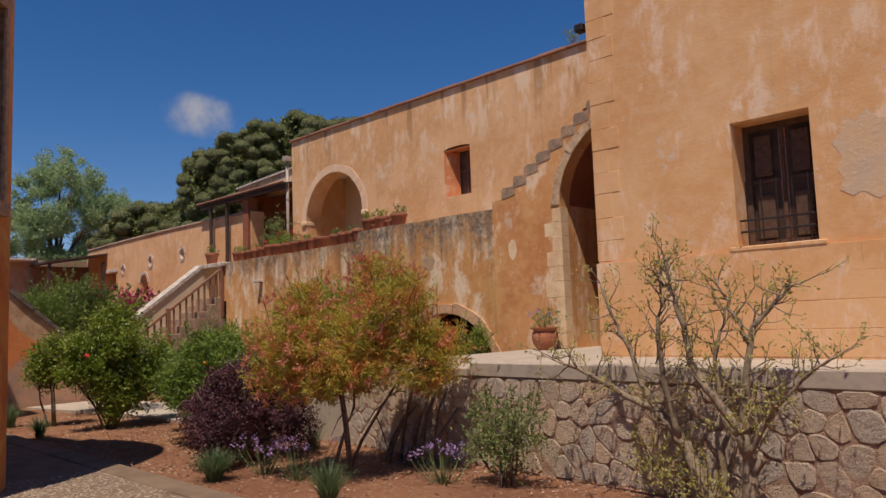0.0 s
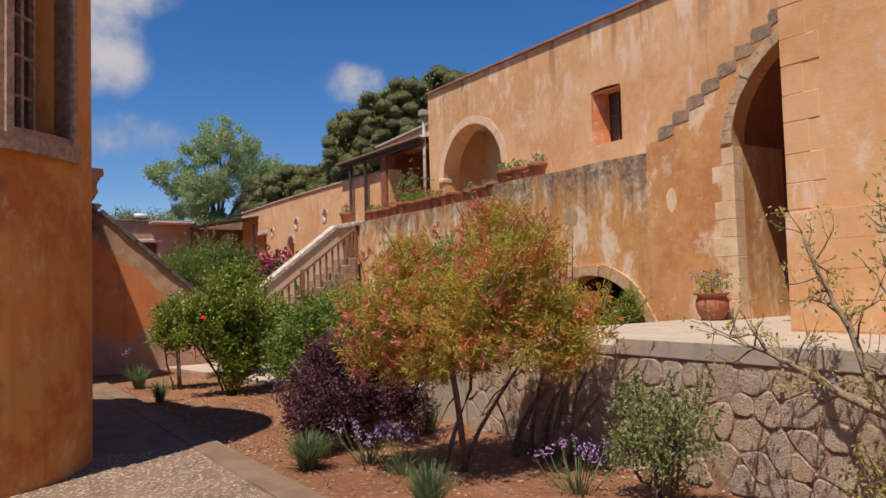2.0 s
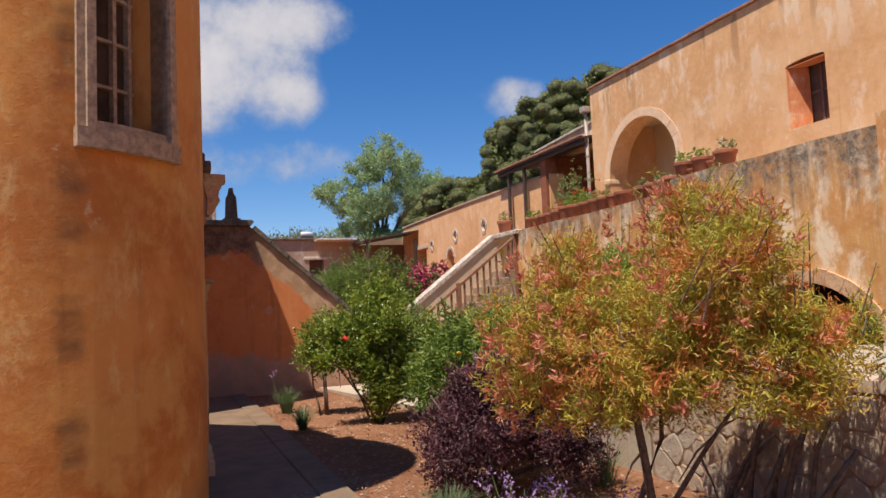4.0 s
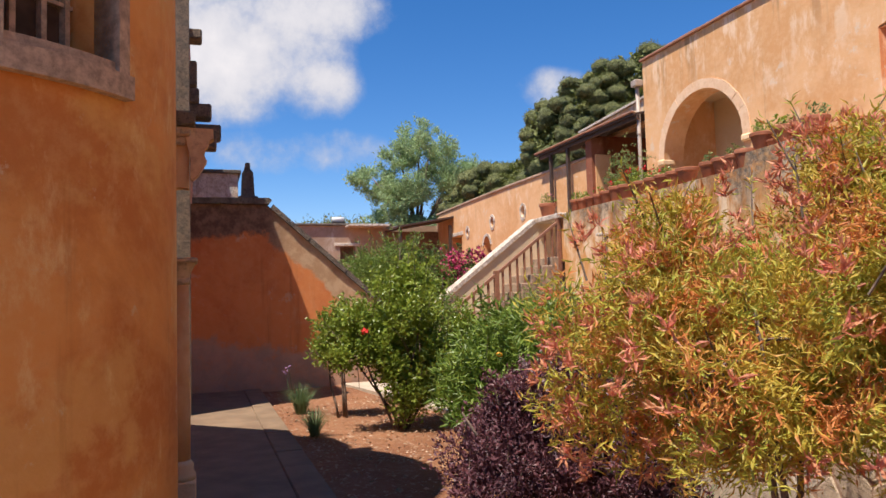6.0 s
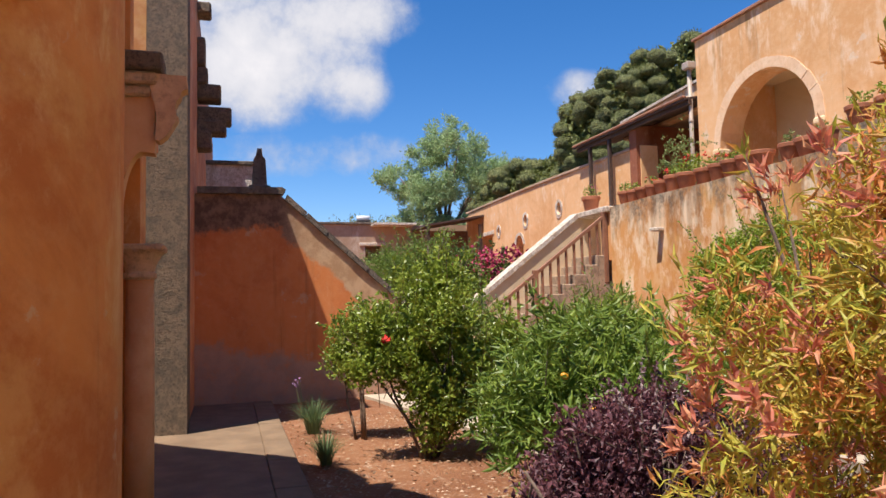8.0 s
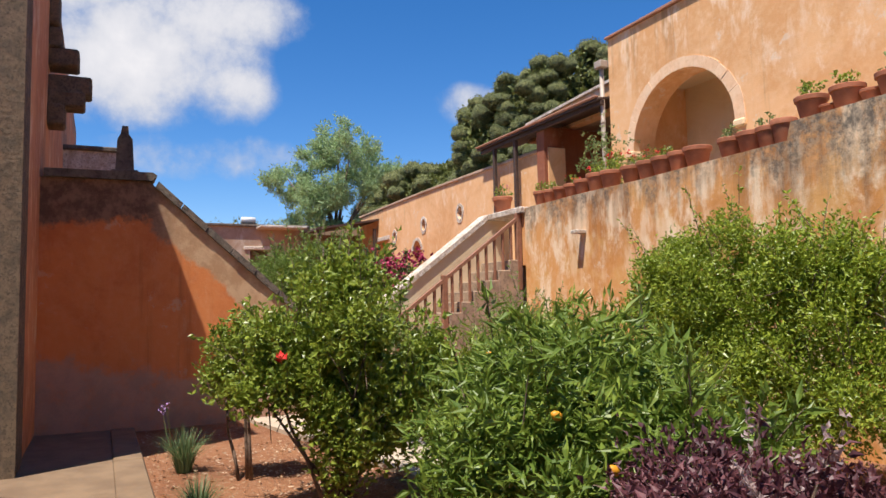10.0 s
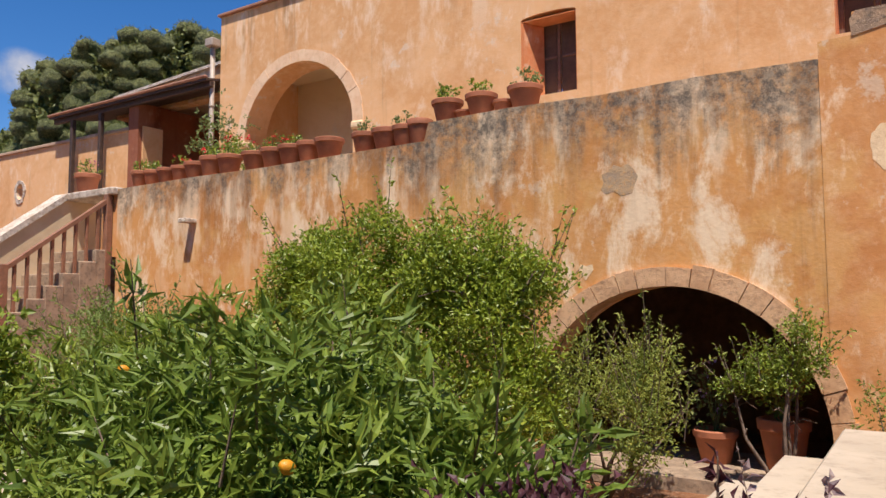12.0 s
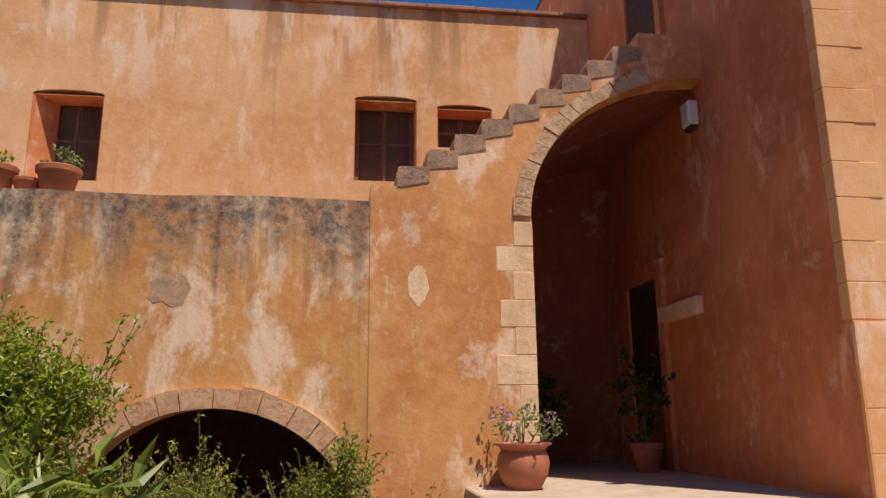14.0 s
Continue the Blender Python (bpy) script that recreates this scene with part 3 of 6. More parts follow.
def setting(name, bm, mat, label, category, smooth=False):
    return tagged(part(name, bm, mat, smooth=smooth), label, category, kind="structure")


def ring_stones(parent, cx, cz, r0, r1, y0, y1, a0, a1, count, mat, squash=1.0, gap=0.012, seed=0):
    """Voussoirs of an arch, one object each; squash flattens the arch."""
    rng = random.Random(seed)
    cuts = [a0 + (a1 - a0) * (i + (rng.uniform(-0.18, 0.18) if 0 < i < count else 0)) / count for i in range(count + 1)]
    for s0, s1 in zip(cuts, cuts[1:]):
        g = math.degrees(gap / r0) / 2 * (1 if s1 > s0 else -1)
        ro = r1 + rng.uniform(-0.02, 0.02)
        inner = arc(cx, cz, r0, s0 + g, s1 - g, 2, r0 * squash)
        outer = arc(cx, cz, ro, s1 - g, s0 + g, 2, r0 * squash + (ro - r0))
        push = rng.uniform(-0.006, 0.006)
        part("voussoir", prism(inner + outer, [], (0, y0 + push, 0), (1, 0, 0), (0, 0, 1), (0, y1 - y0 - push, 0)), mat, parent)


def quoins(parent, x_edge, sign, y0, y1, z0, z1, mat, seed=0, step=0.36, short=0.26, long=0.46, gap=0.003):
    """Corner stones, long and short in turn; sign: the way they run from the edge."""
    rng = random.Random(seed)
    z, k = z0, 0
    while z < z1 - 0.12:
        h = min(step * rng.uniform(0.85, 1.15), z1 - z)
        w = (long if k % 2 else short) * rng.uniform(0.85, 1.15)
        a, b = sorted((x_edge - sign * 0.006, x_edge + sign * w))
        part("quoin", box(a, b, y0 + rng.uniform(-0.003, 0.003), y1, z + gap, z + h - gap, 0.004), mat, parent)
        z += h
        k += 1


def patch(parent, name, pts, y, mat, label, thick=0.01):
    """A flat irregular patch of repair mortar or bare stone on a wall that looks to -y."""
    return part(name, prism(pts, [], (0, y - thick, 0), (1, 0, 0), (0, 0, 1), (0, thick + 0.02, 0)), mat, parent, label)


def blob(cx, cz, rx, rz, n=14, seed=0, rough=0.25):
    rng = random.Random(seed)
    return [(cx + rx * math.cos(math.tau * i / n) * (1 + rng.uniform(-rough, rough)), cz + rz * math.sin(math.tau * i / n) * (1 + rng.uniform(-rough, rough))) for i in range(n)]


# path: cement bed with a smooth border
path = setting("path", box(-17.9, 3.5, -3.0, 3.36, -0.2, 0.012), PATHMAT, "worn cement path set with pebbles beside the church", "path")
for i in range(18):
    x0 = -17.9 + i * 1.19
    part("kerb_slab", box(x0 + 0.004, x0 + 1.186, 3.364, 3.66, -0.2, 0.026 + 0.004 * math.sin(i * 2.3), 0.012), PATHMAT, path)
# pale cross path towards the stair
side_path = setting("side_path", prism([(-17.9, 6.95), (-17.9, 5.15), (-14.6, 5.75), (-12.2, 6.0), (-10.6, 6.3), (-10.6, 7.4), (-13.0, 7.2), (-14.8, 7.35)], [], (0, 0, -0.1), (1, 0, 0), (0, 1, 0), (0, 0, 0.13)), CONCRETE, "pale concrete garden path towards the stair", "path")

# terrace wall with the low arch
W = 10.15
hole = arch_hole(-11.33, -8.71, -0.2, 0.42, 1.30, 24)
coping = [(-8.72, 3.55), (-9.7, 3.57), (-10.6, 3.55), (-11.6, 3.575), (-12.58, 3.56), (-12.64, 3.36), (-13.8, 3.35), (-15.2, 3.33), (-16.6, 3.345), (-18.3, 3.33)]
wall_terrace = setting("wall_terrace", wall_x([(-18.3, -0.2), (-8.72, -0.2)] + coping, [hole], W, 0.45), OCHRE, "stained ochre plaster terrace wall with a low stone arch", "wall")
ring_stones(wall_terrace, -10.02, 0.42, 1.305, 1.49, W - 0.035, W + 0.3, 0, 180, 20, VOUSSOIR, 0.99, 0.008, seed=3)
patch(wall_terrace, "bare_stone_patch", [(-10.60, 2.64), (-10.55, 2.59), (-10.47, 2.61), (-10.40, 2.56), (-10.30, 2.58), (-10.27, 2.66), (-10.24, 2.73), (-10.28, 2.80), (-10.33, 2.86), (-10.40, 2.83), (-10.47, 2.86), (-10.52, 2.80), (-10.59, 2.78), (-10.57, 2.70)], W, REPAIR, "bare grey stone patch in the plaster", 0.003)
patch(wall_terrace, "heart_shaped_scar", [(-10.84, 1.88), (-10.77, 1.78), (-10.69, 1.88), (-10.70, 1.93), (-10.76, 1.915), (-10.82, 1.935)], W, QUOIN, "heart-shaped pale scar in the plaster", 0.003)
spout = part("water_spout", box(-16.6, -16.45, W - 0.2, W + 0.1, 2.69, 2.75, 0.01), WHITEWASH, wall_terrace, "short pale stone spout")
# east part, which carries the flying stair over the tall arch
outl = [(-8.716, -0.2), (-7.22, -0.2), (-7.22, 3.44)] + arc(-5.30, 3.44, 1.92, 180, 92, 24, 1.5)[1:] + [(-5.385, 4.96), (-5.385, 5.40), (-6.05, 5.40)]
run, rise, sx, sz = 0.268, 0.168, -6.05, 5.40
treads = []
while sz - rise > 3.75:
    treads.append((sx - run, sx, sz - rise))
    outl.append((sx, sz - rise))
    sx -= run
    sz -= rise
    outl.append((sx, sz))
outl += [(sx, 3.7), (-8.716, 3.69)]
wall_stair = setting("wall_flying_stair", wall_x(outl, [], W - 0.006, 1.15), OCHRE2, "ochre wall carrying an outside stair over a tall arch", "wall")
rng = random.Random(31)
for a, b, zz in treads:
    worn = rng.uniform(-0.014, 0.014)
    part("tread", wall_x([(a - 0.008, zz - 0.19 + worn), (b + 0.02, zz - 0.15 - worn), (b + 0.02, zz + 0.006), (a + 0.03, zz + 0.008 + worn * 0.4), (a + 0.004 + abs(worn), zz - 0.015), (a - 0.008 + worn, zz - 0.06)], [], W - 0.012 - abs(worn) * 0.3, 1.15), STEPSTONE, wall_stair, "lichen-grey stone tread")
ring_stones(wall_stair, -5.30, 3.44, 1.925, 2.08, W - 0.022, W + 0.25, 180, 110, 11, VOUSSOIR2, 0.781, 0.01, seed=5)
quoins(wall_stair, -7.22, -1, W - 0.010, W + 0.2, 1.05, 3.44, QUOIN, 8, 0.27, 0.17, 0.37)
patch(wall_stair, "pale_oval_scar", blob(-8.28, 2.78, 0.095, 0.18, 22, 9, 0.12), W - 0.006, QUOIN, "oval pale scar in the plaster", 0.003)
# red lining under the tall arch, behind the ring of stones; its dark colour paints the shade
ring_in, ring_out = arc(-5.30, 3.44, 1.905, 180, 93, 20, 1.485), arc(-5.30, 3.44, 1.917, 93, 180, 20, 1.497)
part("soffit_lining", wall_x(ring_in + ring_out, [], W + 0.26, 0.88), DEEP_SHADE_RED, wall_stair, "red plaster under the arch, coloured dark for shade")
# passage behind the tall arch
setting("wall_passage_west", box(-7.7, -7.21, 11.3, 13.0, 0.5, 3.5), DEEP_SHADE_RED, "dim red wall inside the passage", "wall")
setting("ceiling_passage", wall_x(arc(-5.30, 3.44, 1.917, 180, 92, 20, 1.497) + arc(-5.30, 3.44, 2.02, 92, 180, 20, 1.60), [], 11.294, 2.15), DEEP_SHADE_RED, "dim passage ceiling", "ceiling")
wall_passage = setting("wall_passage_back", wall_x([(-7.24, 0.5), (-4.9, 0.5), (-4.9, 4.97)] + arc(-5.30, 3.44, 1.96, 92, 178, 16, 1.54), [], 13.0, 0.4), DEEP_SHADE_RED, "dim red back wall of the passage", "wall")
door = tagged(thing("passage_door", "dark narrow wooden door in the passage wall", "door", (-5.41, 11.95, 1.04)), kind="structure")
part("leaf", box(-0.012, 0.02, -0.42, 0.42, 0, 0.7, 0.004), DEEP_SHADE_RED, door, "dim red lower door panel")
part("grille_pane", box(-0.014, 0.02, -0.42, 0.42, 0.705, 2.1, 0.004), GLASS, door, "dark upper door opening")
part("door_frame", prism([(-0.58, 0), (0.58, 0), (0.58, 2.3), (-0.58, 2.3)], [rect(-0.425, 0.425, 0.002, 2.105)], (-0.04, 0, 0), (0, 1, 0), (0, 0, 1), (0.06, 0, 0)), SHADED_RED, door)
part("stone_beam", box(-5.46, -5.36, 10.56, 11.5, 2.61, 2.79, 0.014), QUOIN, wall_passage, "pale stone beam set in the side wall")

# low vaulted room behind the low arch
# cellar walls have the interior shade in their colour
setting("wall_cellar_back", box(-12.2, -8.2, 13.2, 13.4, -0.1, 2.2), INNER_SHADE, "dark back wall of the cellar", "wall")
setting("wall_cellar_west", box(-12.2, -12.0, 10.6, 13.2, -0.1, 2.2), INNER_SHADE, "dark side wall of the cellar", "wall")
setting("wall_cellar_east", box(-8.4, -8.2, 10.6, 13.2, -0.1, 2.2), INNER_SHADE, "dark side wall of the cellar", "wall")
setting("cellar_sill", box(-11.3, -8.75, 9.95, 11.3, -0.05, 0.1, 0.015), STAIRSTONE, "worn stone sill under the low arch", "sill")
setting("floor_terrace", box(-26, -7.7, W + 0.45, 13.45, 2.2, 2.4), CONCRETE, "pale terrace floor", "floor")

# upper house
U = 13.45
wins = [(-13.11, -12.2, 4.69, 5.95), (-8.85, -7.97, 4.81, 6.07), (-7.68, -6.88, 5.34, 5.99)]
holes = [[(a, c), (b, c)] + arc((a + b) / 2, d - 0.05, (b - a) / 2, 0, 180, 8, 0.06) for a, b, c, d in wins] + [arch_hole(-19.22, -16.45, 2.41, 4.78, 1.36, 24)]
wall_upper = setting("wall_upper_house", wall_x(rect(-19.98, -5.3, 2.0, 7.47), holes, U, 0.55), PEACH, "peach plaster wall of the upper house with dark drip streaks", "wall")
ring_stones(wall_upper, -17.835, 4.78, 1.39, 1.62, U - 0.012, U + 0.2, 0, 180, 15, ARCHSTONE, 0.98, 0.006, seed=11)
for x0, x1 in ((-19.45, -19.2), (-16.47, -16.2)):
    part("impost", box(x0, x1, U - 0.07, U + 0.3, 4.66, 4.8, 0.03), QUOIN, wall_upper, "moulded stone impost")
setting("wall_upper_west", box(-19.98, -19.5, U + 0.55, 22, 0, 7.47), PEACH, "peach plaster end wall of the upper house", "wall")
roof_upper = setting("roof_upper_house", box(-20.02, -5.3, U + 0.1, 22, 7.47, 7.52), TAN, "flat roof of the upper house", "roof")
x = -20.03
rng = random.Random(4)
while x < -5.5:
    w = rng.uniform(0.5, 0.75)
    part("coping_slab", box(x, min(x + w - 0.008, -5.4), U - 0.07, U + 0.3, 7.475, 7.535 + rng.uniform(-0.008, 0.01), 0.01), TILE, roof_upper)
    x += w
setting("wall_porch_back", box(-19.5, -16.0, 15.2, 15.4, 2.4, 7.4), CREAM, "cream plaster back wall of the arched porch", "wall")
setting("wall_porch_east", box(-16.2, -16.0, 14.0, 15.2, 2.4, 7.4), CREAM, "cream plaster side wall of the arched porch", "wall")
setting("ceiling_porch", box(-19.5, -16.2, 14.0, 15.2, 6.4, 6.6), CREAM, "cream plaster porch ceiling", "ceiling")
niche = tagged(thing("porch_door", "low dark wooden door in the porch", "door", (-18.55, 15.18, 2.4)), kind="structure")
part("leaf", box(-0.35, 0.35, -0.03, 0.02, 0, 2.0, 0.01), WOOD, niche)
part("frame", prism(rect(-0.45, 0.45, 0, 2.12), [rect(-0.36, 0.36, 0.002, 2.02)], (0, -0.05, 0), (1, 0, 0), (0, 0, 1), (0, 0.065, 0)), QUOIN, niche)


def window(name, x0, x1, z0, z1, y, label, bars=0, frame_mat=DARKWOOD, sill=False, pane_mat=GLASS):
    """A recessed wooden window: frame, two leaves with glass, a middle rail."""
    w, h = x1 - x0, z1 - z0
    ob = tagged(thing(name, label, "window", ((x0 + x1) / 2, y, z0)), kind="structure")
    part("window_frame", prism(rect(-w / 2, w / 2, 0, h), [rect(-w / 2 + 0.07, w / 2 - 0.07, 0.07, h - 0.07)], (0, 0, 0), (1, 0, 0), (0, 0, 1), (0, 0.07, 0)), frame_mat, ob)
    part("mullion", box(-0.022, 0.022, 0.005, 0.06, 0.07, h - 0.07, 0.006), frame_mat, ob)
    for s in (-1, 1):
        a, b = sorted((s * 0.04, s * (w / 2 - 0.075)))
        part("pane", box(a, b, 0.03, 0.045, 0.075, h - 0.075), pane_mat, ob)
        part("rail", box(a, b, 0.01, 0.05, h * 0.52, h * 0.52 + 0.035, 0.004), frame_mat, ob)
    if sill:
        part("window_sill", box(-w / 2 - 0.08, w / 2 + 0.08, -0.5, 0.02, -0.07, -0.004, 0.012), QUOIN, ob)
    return ob


for k, (a, b, c, d) in enumerate(wins):
    window("window_%d" % (k + 1), a + 0.002, b - 0.002, c + 0.002, d + 0.02, U + 0.38, "brown wooden window with closed leaves deep in the peach wall", frame_mat=BROWNLEAF, pane_mat=BROWNPANE)
    # linings whose redder colour paints the shade of the recess
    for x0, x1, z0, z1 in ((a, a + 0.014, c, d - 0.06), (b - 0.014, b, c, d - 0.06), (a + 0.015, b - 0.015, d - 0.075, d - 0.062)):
        part("reveal", box(x0, x1, U + 0.012, U + 0.36, z0 + 0.004, z1), SHADED_RED, wall_upper, "plastered reveal coloured red for the shade in it")
# reveal lining of the first window, splayed, in the same shade colour
part("splay", prism([(-13.11, U), (-12.9, U + 0.36), (-13.11, U + 0.36)], [], (0.015, 0, 4.70), (1, 0, 0), (0, 1, 0), (0, 0, 1.17)), SHADED_RED, wall_upper)

# tall east block
BX, BY = -5.39, 8.39
bw = rect(-3.53, -2.66, 2.30, 3.74)
wall_block = setting("wall_block_front", wall_x(rect(BX, 2.5, 0.9, 9.2), [bw], BY, 0.62), PEACH_BLOCK, "pale orange plaster front of the tall block", "wall")
part("plinth", prism(rect(BX - 0.02, 2.5, 1.0, 2.25), [], (0, BY - 0.035, 0), (1, 0, 0), (0, 0, 1), (0, 0.033, 0)), PEACH_BLOCK, wall_block)
quoins(wall_block, BX - 0.004, 1, BY - 0.006, BY + 0.1, 2.27, 7.0, PEACH_BLOCK, 21, 0.3, 0.26, 0.44)
for row, z in enumerate((1.06, 1.36, 1.66, 1.95)):
    for k in range(7):
        x0 = BX - 0.012 + k * 0.9 - (0.45 if row % 2 and k else 0)
        x1 = BX - 0.012 + (k + 1) * 0.9 - (0.45 if row % 2 else 0)
        part("ashlar", box(x0 + 0.002, x1 - 0.002, BY - 0.038 - 0.0015 * ((k * 7 + row * 3) % 3), BY - 0.02, z + 0.002, z + 0.293, 0.002), PEACH_BLOCK, wall_block)
patch(wall_block, "grey_cement_repair", [(-2.42, 2.80), (-2.30, 2.72), (-2.2, 2.76), (-2.06, 2.66), (-1.9, 2.74), (-1.82, 2.86), (-1.7, 2.9), (-1.76, 3.05), (-1.72, 3.2), (-1.84, 3.28), (-1.86, 3.45), (-2.0, 3.48), (-2.1, 3.6), (-2.2, 3.5), (-2.34, 3.55), (-2.36, 3.4), (-2.46, 3.3), (-2.37, 3.15), (-2.42, 3.0), (-2.36, 2.9)], BY, REPAIR2, "grey cement repair on the plaster", 0.004)
setting("wall_block_side", box(BX + 0.004, -4.8, BY + 0.62, 22, 0.9, 9.2), SHADED_RED, "shaded red plaster side of the tall block", "wall")
# thin sheet over the front wall's end, coloured as the shaded side
setting("wall_block_side_front", box(BX - 0.003, BX + 0.003, BY + 0.004, BY + 0.62, 0.95, 9.19), SHADED_RED, "shaded red plaster edge of the tall block", "wall")
upper_door = tagged(thing("stair_head_door", "dark wooden door at the head of the outside stair", "door", (BX - 0.004, 11.45, 5.6)), kind="structure")
part("leaf", box(-0.015, 0.01, -0.42, 0.42, 0, 2.05, 0.004), DARKWOOD, upper_door)
part("door_frame", prism([(-0.55, 0), (0.55, 0), (0.55, 2.2), (-0.55, 2.2)], [rect(-0.425, 0.425, 0.002, 2.06)], (-0.05, 0, 0), (0, 1, 0), (0, 0, 1), (0.06, 0, 0)), SHADED_RED, upper_door)
setting("roof_block", box(BX, 2.5, BY, 22, 9.2, 9.3), COPING, "flat roof of the tall block", "roof")
big = window("window_4", -3.53, -2.66, 2.302, 3.738, BY + 0.34, "dark brown wooden window behind iron bars", frame_mat=WOOD)
for s in (-1, 1):
    for lo, hi in ((0.09, 0.6), (0.82, 1.3)):
        part("shutter_panel", box(s * 0.21 - 0.1, s * 0.21 + 0.1, -0.012, 0.012, lo, hi, 0.01), WOOD, big)
grille = thing("window_grille", "wrought iron bars across a barred window", "grille", (-3.1, BY + 0.1, 2.3))
for k in range(2):
    part("crossbar", box(-0.47, 0.47, -0.01, 0.01, 0.16 + 0.13 * k, 0.185 + 0.13 * k, 0.004), IRON, grille)
for k in range(5):
    bmx = add_tube(bmesh.new(), [(-0.34 + 0.17 * k, 0, 0.0), (-0.34 + 0.17 * k, 0, 0.75)], [0.009, 0.009], 6)
    part("bar", bmx, IRON, grille)
setting("sill_block_window", box(-3.62, -2.57, BY - 0.05, BY + 0.3, 2.245, 2.298, 0.01), PEACH_BLOCK, "plain window sill", "sill")
lamp = thing("wall_lamp", "small white box lamp on the passage wall", "lamp", (BX - 0.01, 10.35, 4.5))
part("housing", box(-0.12, 0.0, -0.09, 0.09, 0.0, 0.26, 0.02), WHITE, lamp)
part("lens", box(-0.1, -0.02, -0.07, 0.07, -0.05, 0.0, 0.01), GLASS, lamp)

# platform, its steps and rubble retaining wall
platform = setting("platform", box(-8.13, 2.5, 6.24, 8.19, -0.1, 0.94), MORTAR, "platform with a rubble stone front and pale concrete top", "platform")
part("core", box(-7.86, 2.5, 8.194, 13.0, 0.0, 0.94), MORTAR, platform)
part("top_slab", box(-7.88, 2.5, 8.2, 13.0, 0.94, 1.04, 0.012), CONCRETE, platform, "pale concrete slab")
part("landing_slab", box(-8.15, -5.794, 6.224, 8.196, 0.94, 1.04, 0.012), CONCRETE, platform, "pale concrete slab")
part("landing_slab", box(-5.79, 2.5, 6.484, 8.196, 0.94, 1.04, 0.012), CONCRETE, platform, "pale concrete slab")
for k in range(5):
    part("kerb_slab", box(-5.79 + k * 1.6 + 0.004, -5.79 + (k + 1) * 1.6 - 0.004, 6.222, 6.48, 0.944, 1.105 + 0.004 * (k % 2), 0.014), CONCRETE, platform, "worn stone edging slab")
for k, (x0, x1, top) in enumerate(((-8.47, -8.154, 0.865), (-8.78, -8.474, 0.69), (-9.09, -8.784, 0.52), (-9.4, -9.094, 0.34), (-9.7, -9.404, 0.17))):
    part("step", box(x0, x1, 6.22 + 0.006 * k, 8.15 + 0.008 * (k % 2), -0.1, top, 0.014), CONCRETE, platform)

# church: apse, portal bay, end wall, long wall
AX, AY, AR = -9.44, 0.84, 1.63


def on_apse(angle, z, out=0.0):
    a = radians(angle)
    return Vector((AX + (AR + out) * math.cos(a), AY + (AR + out) * math.sin(a), z))


def curved_panel(a0, a1, z0, z1, r_in, r_out, n=8):
    """A piece of a ring wall between two angles, two heights and two offsets from the apse face."""
    bm = bmesh.new()
    cols = []
    for i in range(n + 1):
        a = a0 + (a1 - a0) * i / n
        cols.append([bm.verts.new(on_apse(a, z, r)) for r, z in ((r_in, z0), (r_out, z0), (r_out, z1), (r_in, z1))])
    for c, d in zip(cols, cols[1:]):
        for k in range(4):
            bm.faces.new((c[k], d[k], d[(k + 1) % 4], c[(k + 1) % 4]))
    bm.faces.new(cols[0])
    bm.faces.new(cols[-1][::-1])
    return bm


WA0, WA1, WZ0, WZ1 = 30.5, 53.0, 2.98, 5.0
wall_apse = setting("wall_apse", curved_panel(-140, WA0, -0.1, 5.9, -0.55, 0, 48), RUST_APSE, "rounded orange plaster church apse", "wall", True)
part("wall_part", curved_panel(WA1, 190, -0.1, 5.9, -0.55, 0, 40), RUST_APSE, wall_apse, smooth=True)
part("wall_part", curved_panel(WA0, WA1, -0.1, WZ0, -0.55, 0, 8), RUST_APSE, wall_apse, smooth=True)
part("wall_part", curved_panel(WA0, WA1, WZ1, 5.9, -0.55, 0, 8), RUST_APSE, wall_apse, smooth=True)
for o in (wall_apse, *wall_apse.children):
    o.data.set_sharp_from_angle(angle=radians(35))
bm = lathe([(1.65, 5.9), (1.72, 5.95), (1.72, 6.05), (0.9, 6.7), (0.05, 6.9)], 48)
bmesh.ops.translate(bm, verts=bm.verts, vec=(AX, AY, 0))
setting("roof_apse", bm, TILE, "shallow round apse roof", "roof")
apse_window = tagged(thing("window_5", "tall apse window with a worn moulded stone frame", "window", (0, 0, 0)), kind="structure")
for lay, (o, w) in enumerate(((0.035, 4.2), (0.065, 2.2))):
    part("jamb", curved_panel(WA0 - w, WA0, WZ0 - 0.03, WZ1, -0.12, o, 3), PALEWOOD, apse_window)
    part("jamb", curved_panel(WA1, WA1 + w, WZ0 - 0.03, WZ1, -0.12, o, 3), PALEWOOD, apse_window)
part("window_sill", curved_panel(WA0 - 4.6, WA1 + 4.2, WZ0 - 0.17, WZ0 - 0.03, -0.1, 0.07, 8), PALEWOOD, apse_window)
part("window_sill", curved_panel(WA0 - 3.2, WA1 + 2.6, WZ0 - 0.035, WZ0 + 0.03, -0.4, 0.035, 8), PALEWOOD, apse_window)
part("lintel", curved_panel(WA0 - 4.6, WA1 + 4.2, WZ1, WZ1 + 0.15, -0.1, 0.06, 8), PALEWOOD, apse_window)
part("pane", curved_panel(WA0, WA1, WZ0, WZ1, -0.34, -0.32, 6), GLASS, apse_window)
for a in (32.0, 37.0, 44.5, 51.0):
    part("glazing_bar", curved_panel(a - 0.7, a + 0.7, WZ0, WZ1, -0.32, -0.27, 1), PALEWOOD, apse_window)
for k in range(6):
    part("glazing_bar", curved_panel(WA0, WA1, WZ0 + 0.02 + 0.36 * k, WZ0 + 0.045 + 0.36 * k, -0.32, -0.28, 5), PALEWOOD, apse_window)
